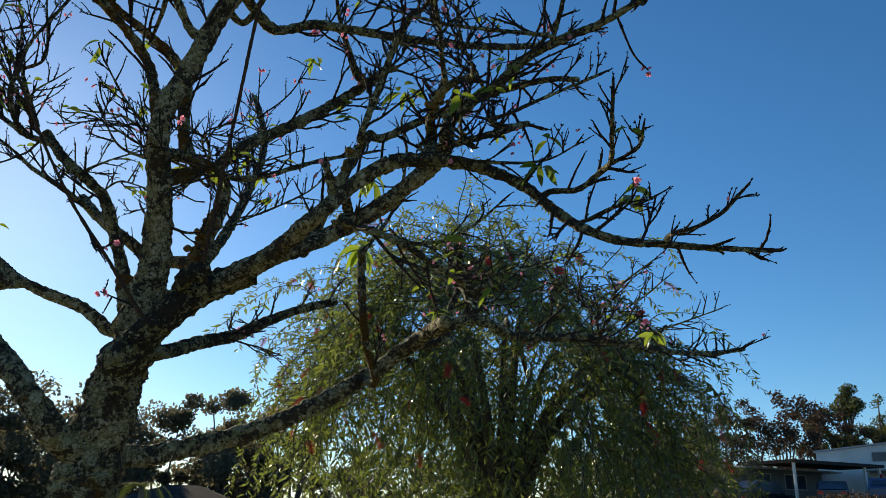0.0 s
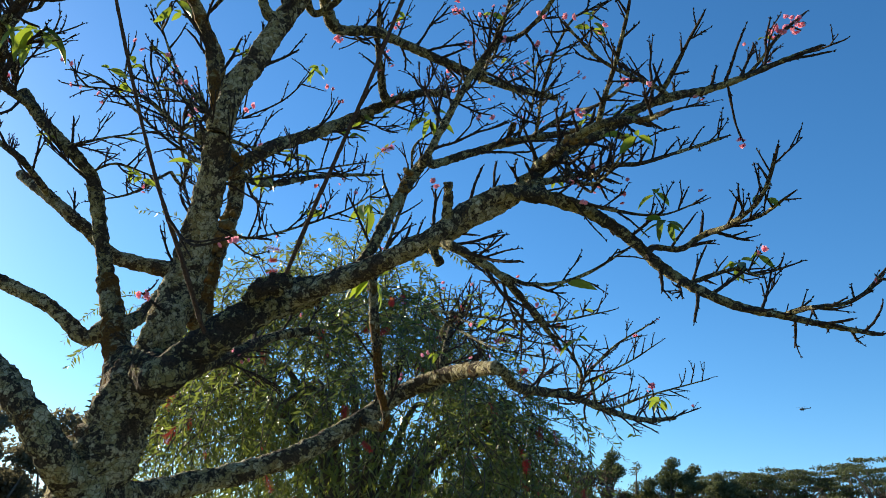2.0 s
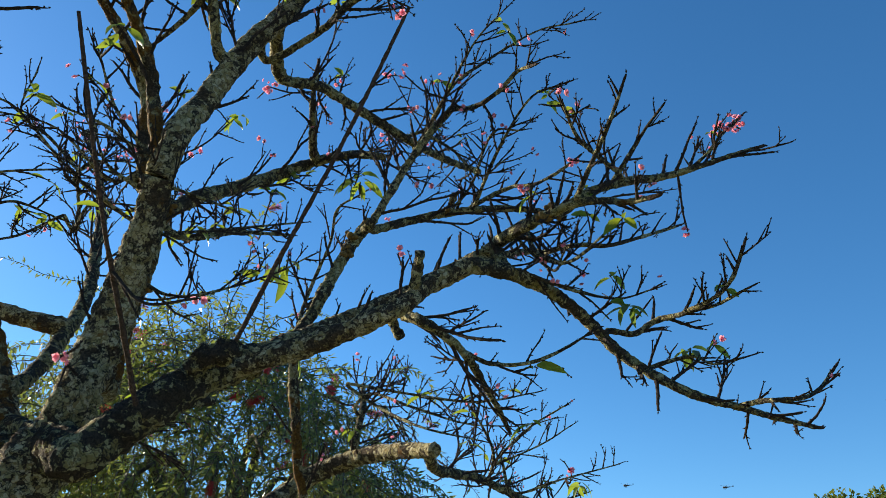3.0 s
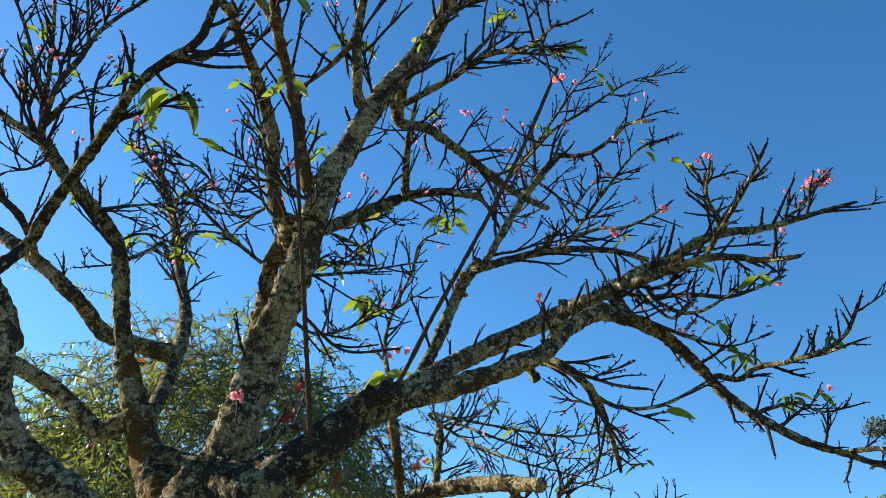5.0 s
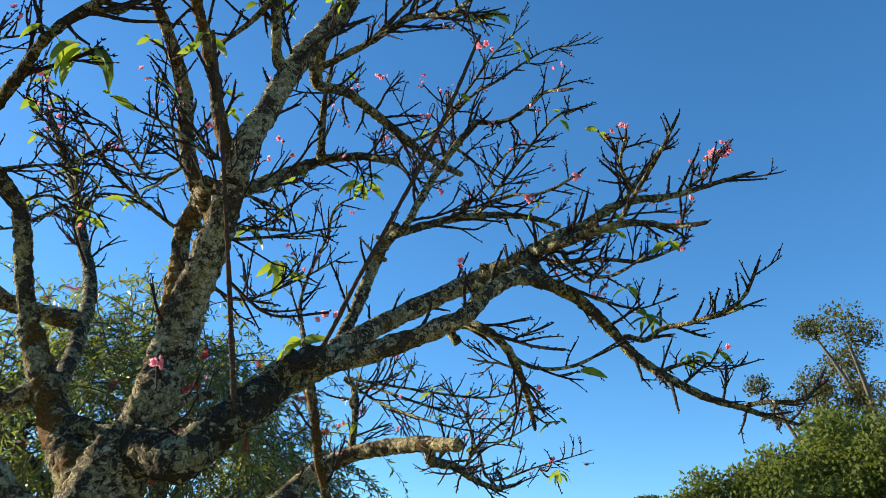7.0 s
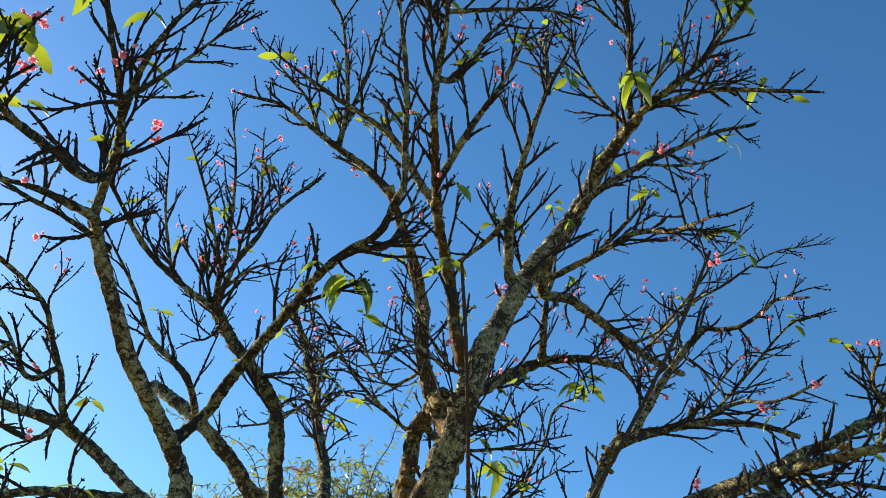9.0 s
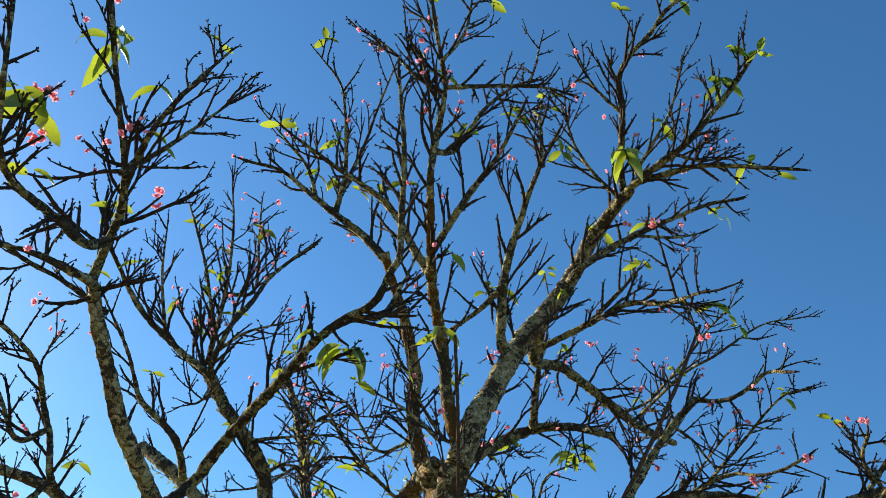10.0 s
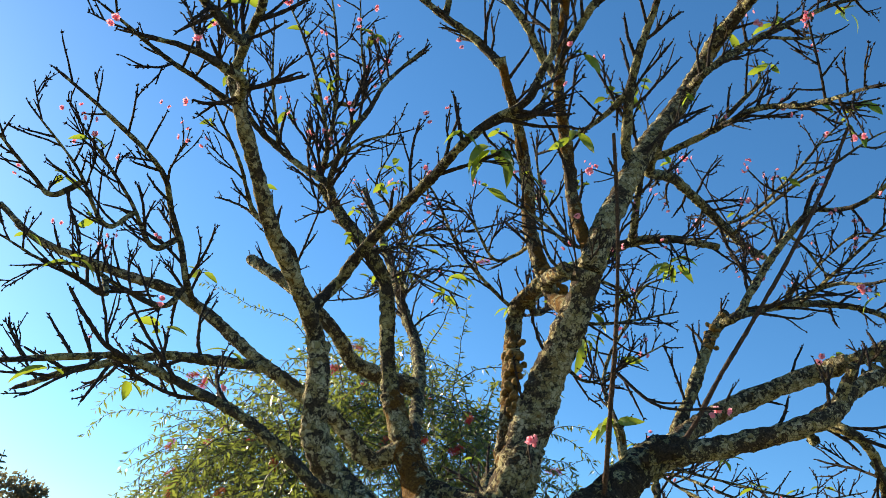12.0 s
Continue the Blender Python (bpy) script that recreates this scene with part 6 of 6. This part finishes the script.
def water_tank():
    c = group_of("water_tank", at_z(33.8, 55.1, 2.75), "pale plastic water tank beside the beige building", "tank")
    g = Geo()
    tube(g, np.array([(0, 0, 0, 0.6), (0, 0, 0.1, 0.62), (0, 0, 1.4, 0.62), (0, 0, 2.55, 0.6), (0, 0, 2.75, 0.5), (0, 0, 2.85, 0.25)]), 24)
    part("shell", g.mesh("shell", BEIGE), c, local=Matrix.Identity(4))
    g = Geo()
    tube(g, np.array([(0, 0, 2.8, 0.26), (0, 0, 2.92, 0.25)]), 16)
    part("lid", g.mesh("lid", WALL), c, local=Matrix.Identity(4))


water_tank()
house("bungalow", "bungalow with a dark hipped shingle roof", at_z(-11.2, 30.8, -1.15), 14, 5.2, 6.0, 2.6, 1.0, GREY_WALL, ROOF, [(-1.6, 0.9, 1.3, 1.1), (1.4, 0.9, 1.3, 1.1)], 2.6, 0.6)


def carport():
    c = group_of("carport", at_z(31.2, 57.0, 2.75), "open carport with a thin flat roof on steel posts", "carport")
    c.rotation_euler = (0, 0, radians(-30))
    piece("roof", LIGHT_ROOF, c, [((-4.5, -2.4, 2.08), (4.5, 2.4, 2.18))])
    for x in (-4.3, -1.5, 1.5, 4.3):
        for y in (-2.2, 0.0):
            piece("post", STEEL, c, [((x - 0.05, y - 0.05, -0.3), (x + 0.05, y + 0.05, 2.078))])
    # grey panel added to stand for the deep shade under the carport roof
    piece("back_wall", GREY_WALL, c, [((-4.4, 2.26, -0.5), (4.4, 2.4, 2.076))])
    for x in (0.4, 2.9):
        g = Geo()
        for a, b in (((x, 0.5, 2.3), (x + 0.45, 0.5, 3.35)), ((x + 0.45, 0.5, 3.35), (x - 0.5, 0.5, 2.95)), ((x - 0.5, 0.5, 2.95), (x - 0.5, 0.5, 2.3))):
            tube(g, np.array([(*a, 0.035), (*b, 0.035)]), 6)
        part("bracket", g.mesh("bracket", STEEL), c, "rusty bent pipe bracket", Matrix.Identity(4))


carport()
car("white hatchback parked before the carport", at_z(30.4, 48.8, 2.72), 62, CAR_WHITE)
car("silver-white saloon parked before the carport", at_z(28.5, 49.8, 2.72), 60, CAR_WHITE, 1.45)
car("dark saloon parked before the carport", at_z(27.0, 50.6, 2.7), 60, CAR_DARK, 1.42)
car("blue saloon parked before the workshop", at_z(24.6, 51.6, 2.68), 64, CAR_BLUE, 1.42)
car("dark van parked before the low building", at_z(17.9, 53.8, 2.2), 215, CAR_DARK, 1.75, 4.6)
car("black hatchback with red tail lights", at_z(21.5, 51.6, 2.35), 246, CAR_DARK)


def hedge():
    rng = np.random.default_rng(9)
    h = group_of("hedge", at_z(12.45, 28.4, 1.3), "clipped brown-green hedge beside the parked cars", "hedge")
    g = Geo()
    for k in range(2600):
        x, y, z = rng.uniform(-1.5, 1.5), rng.uniform(-0.5, 0.5), rng.uniform(0, 1.3)
        p = np.array((12.45 + x, 28.4 - 0.3 * x + y, 1.2 + z * (1 - 0.12 * abs(x))))
        w = unit(rng.normal(0, 1, 3))
        s = unit(np.cross(w, rng.normal(0, 1, 3))) * 0.035
        g.add([p, p + w * 0.06 + s, p + w * 0.12, p + w * 0.06 - s], [(0, 1, 2, 3)])
    tagged(part("foliage", g.mesh("foliage", FAR_RED, False), h), kind="stuff")


hedge()


def palm():
    rng = np.random.default_rng(12)
    x, y, z = -10.0, 24.2, -0.6
    t = group_of("palm_tree", (x, y, z), "small palm with arching fronds beside the bungalow", "tree")
    g = Geo()
    tube(g, spline([(x, y, z, 0.12), (x, y, z + 2.8, 0.08)], 0.2), 8, 0.1)
    part("trunk", g.mesh("trunk", FAR_BARK), t)
    for k in range(11):
        a = 2 * math.pi * k / 11 + rng.normal(0, 0.15)
        g = Geo()
        p, d = np.array((x, y, z + 2.8)), unit(np.array((math.cos(a), math.sin(a), 0.9)))
        for i in range(16):
            d = unit(d + np.array((0, 0, -0.14)))
            q = p + d * 0.075
            side = unit(np.cross(d, UP))
            for s in (-1, 1):
                e = unit(side * s + d * 0.6 + np.array((0, 0, -0.3))) * 0.3 * (1 - 0.5 * i / 16)
                g.add([p, p + d * 0.03, p + e], [(0, 1, 2)])
            p = q
        part("frond", g.mesh("frond", FAR_BRIGHT, False), t)


palm()


def norfolk_pine():
    rng = np.random.default_rng(13)
    x, y, z = -14.0, 68.0, -0.8
    t = group_of("norfolk_pine", (x, y, z), "slender tiered pine rising over the woodland", "tree")
    g = Geo()
    tube(g, spline([(x, y, z, 0.3), (x, y, z + 14.0, 0.03)], 0.6), 7)
    part("trunk", g.mesh("trunk", FAR_BARK), t)
    g = Geo()
    for tier in range(22):
        h = 4.0 + tier * 0.45
        r = 1.75 * (1 - tier / 24.0)
        for k in range(7):
            a = 2 * math.pi * k / 7 + tier
            d = np.array((math.cos(a), math.sin(a), 0.18))
            s = np.array((-math.sin(a), math.cos(a), 0))
            for i in range(5):
                p = np.array((x, y, z + h)) + d * r * (i + 0.5) / 5
                q = s * 0.16 * (1 - i / 7)
                g.add([p - q, p + d * 0.2, p + q, p + np.array((0, 0, 0.12))], [(0, 1, 3), (1, 2, 3), (0, 3, 2)])
    tagged(part("foliage", g.mesh("foliage", FAR_GREEN, False), t), kind="stuff")


norfolk_pine()


def helicopter(place, turn):
    h = group_of("helicopter", place, "dark helicopter hanging in the clear sky", "helicopter", "helicopters")
    h.rotation_euler = (0, 0, radians(turn))
    g = Geo()
    tube(g, spline([(-3.4, 0, 0.0, 0.3), (-2.6, 0, 0.1, 1.0), (0, 0, 0.3, 1.25), (2.4, 0, 0.5, 0.9), (5.0, 0, 0.8, 0.4), (9.6, 0, 1.1, 0.22)], 0.5), 12)
    part("fuselage", g.mesh("fuselage", DARK_HULL), h, local=Matrix.Identity(4))
    piece("tail_fin", DARK_HULL, h, [((9.0, -0.1, 1.0), (10.0, 0.1, 3.0))])
    piece("rotor_mast", DARK_HULL, h, [((-0.25, -0.25, 1.3), (0.25, 0.25, 2.3))])
    for k in range(4):
        g = Geo()
        block(g, (0.2, -0.22, 2.25), (7.6, 0.22, 2.33))
        part("rotor_blade", g.mesh("rotor_blade", DARK_HULL, False), h, local=Matrix.Rotation(k * math.pi / 2 + 0.5, 4, "Z"))
    for s in (-1, 1):
        piece("skid", DARK_HULL, h, [((-2.2, s * 1.1 - 0.08, -1.7), (2.0, s * 1.1 + 0.08, -1.55)), ((-0.9, s * 1.0 - 0.06, -1.6), (-0.75, s * 1.0 + 0.06, -0.6)), ((0.9, s * 1.0 - 0.06, -1.6), (1.05, s * 1.0 + 0.06, -0.6))])
    return h


first = helicopter((667.0, 874.0, 215.0), -37)
copy_thing(first, Matrix.Translation((762.0, 793.0, 209.5)) @ Matrix.Rotation(radians(-40), 4, "Z"))
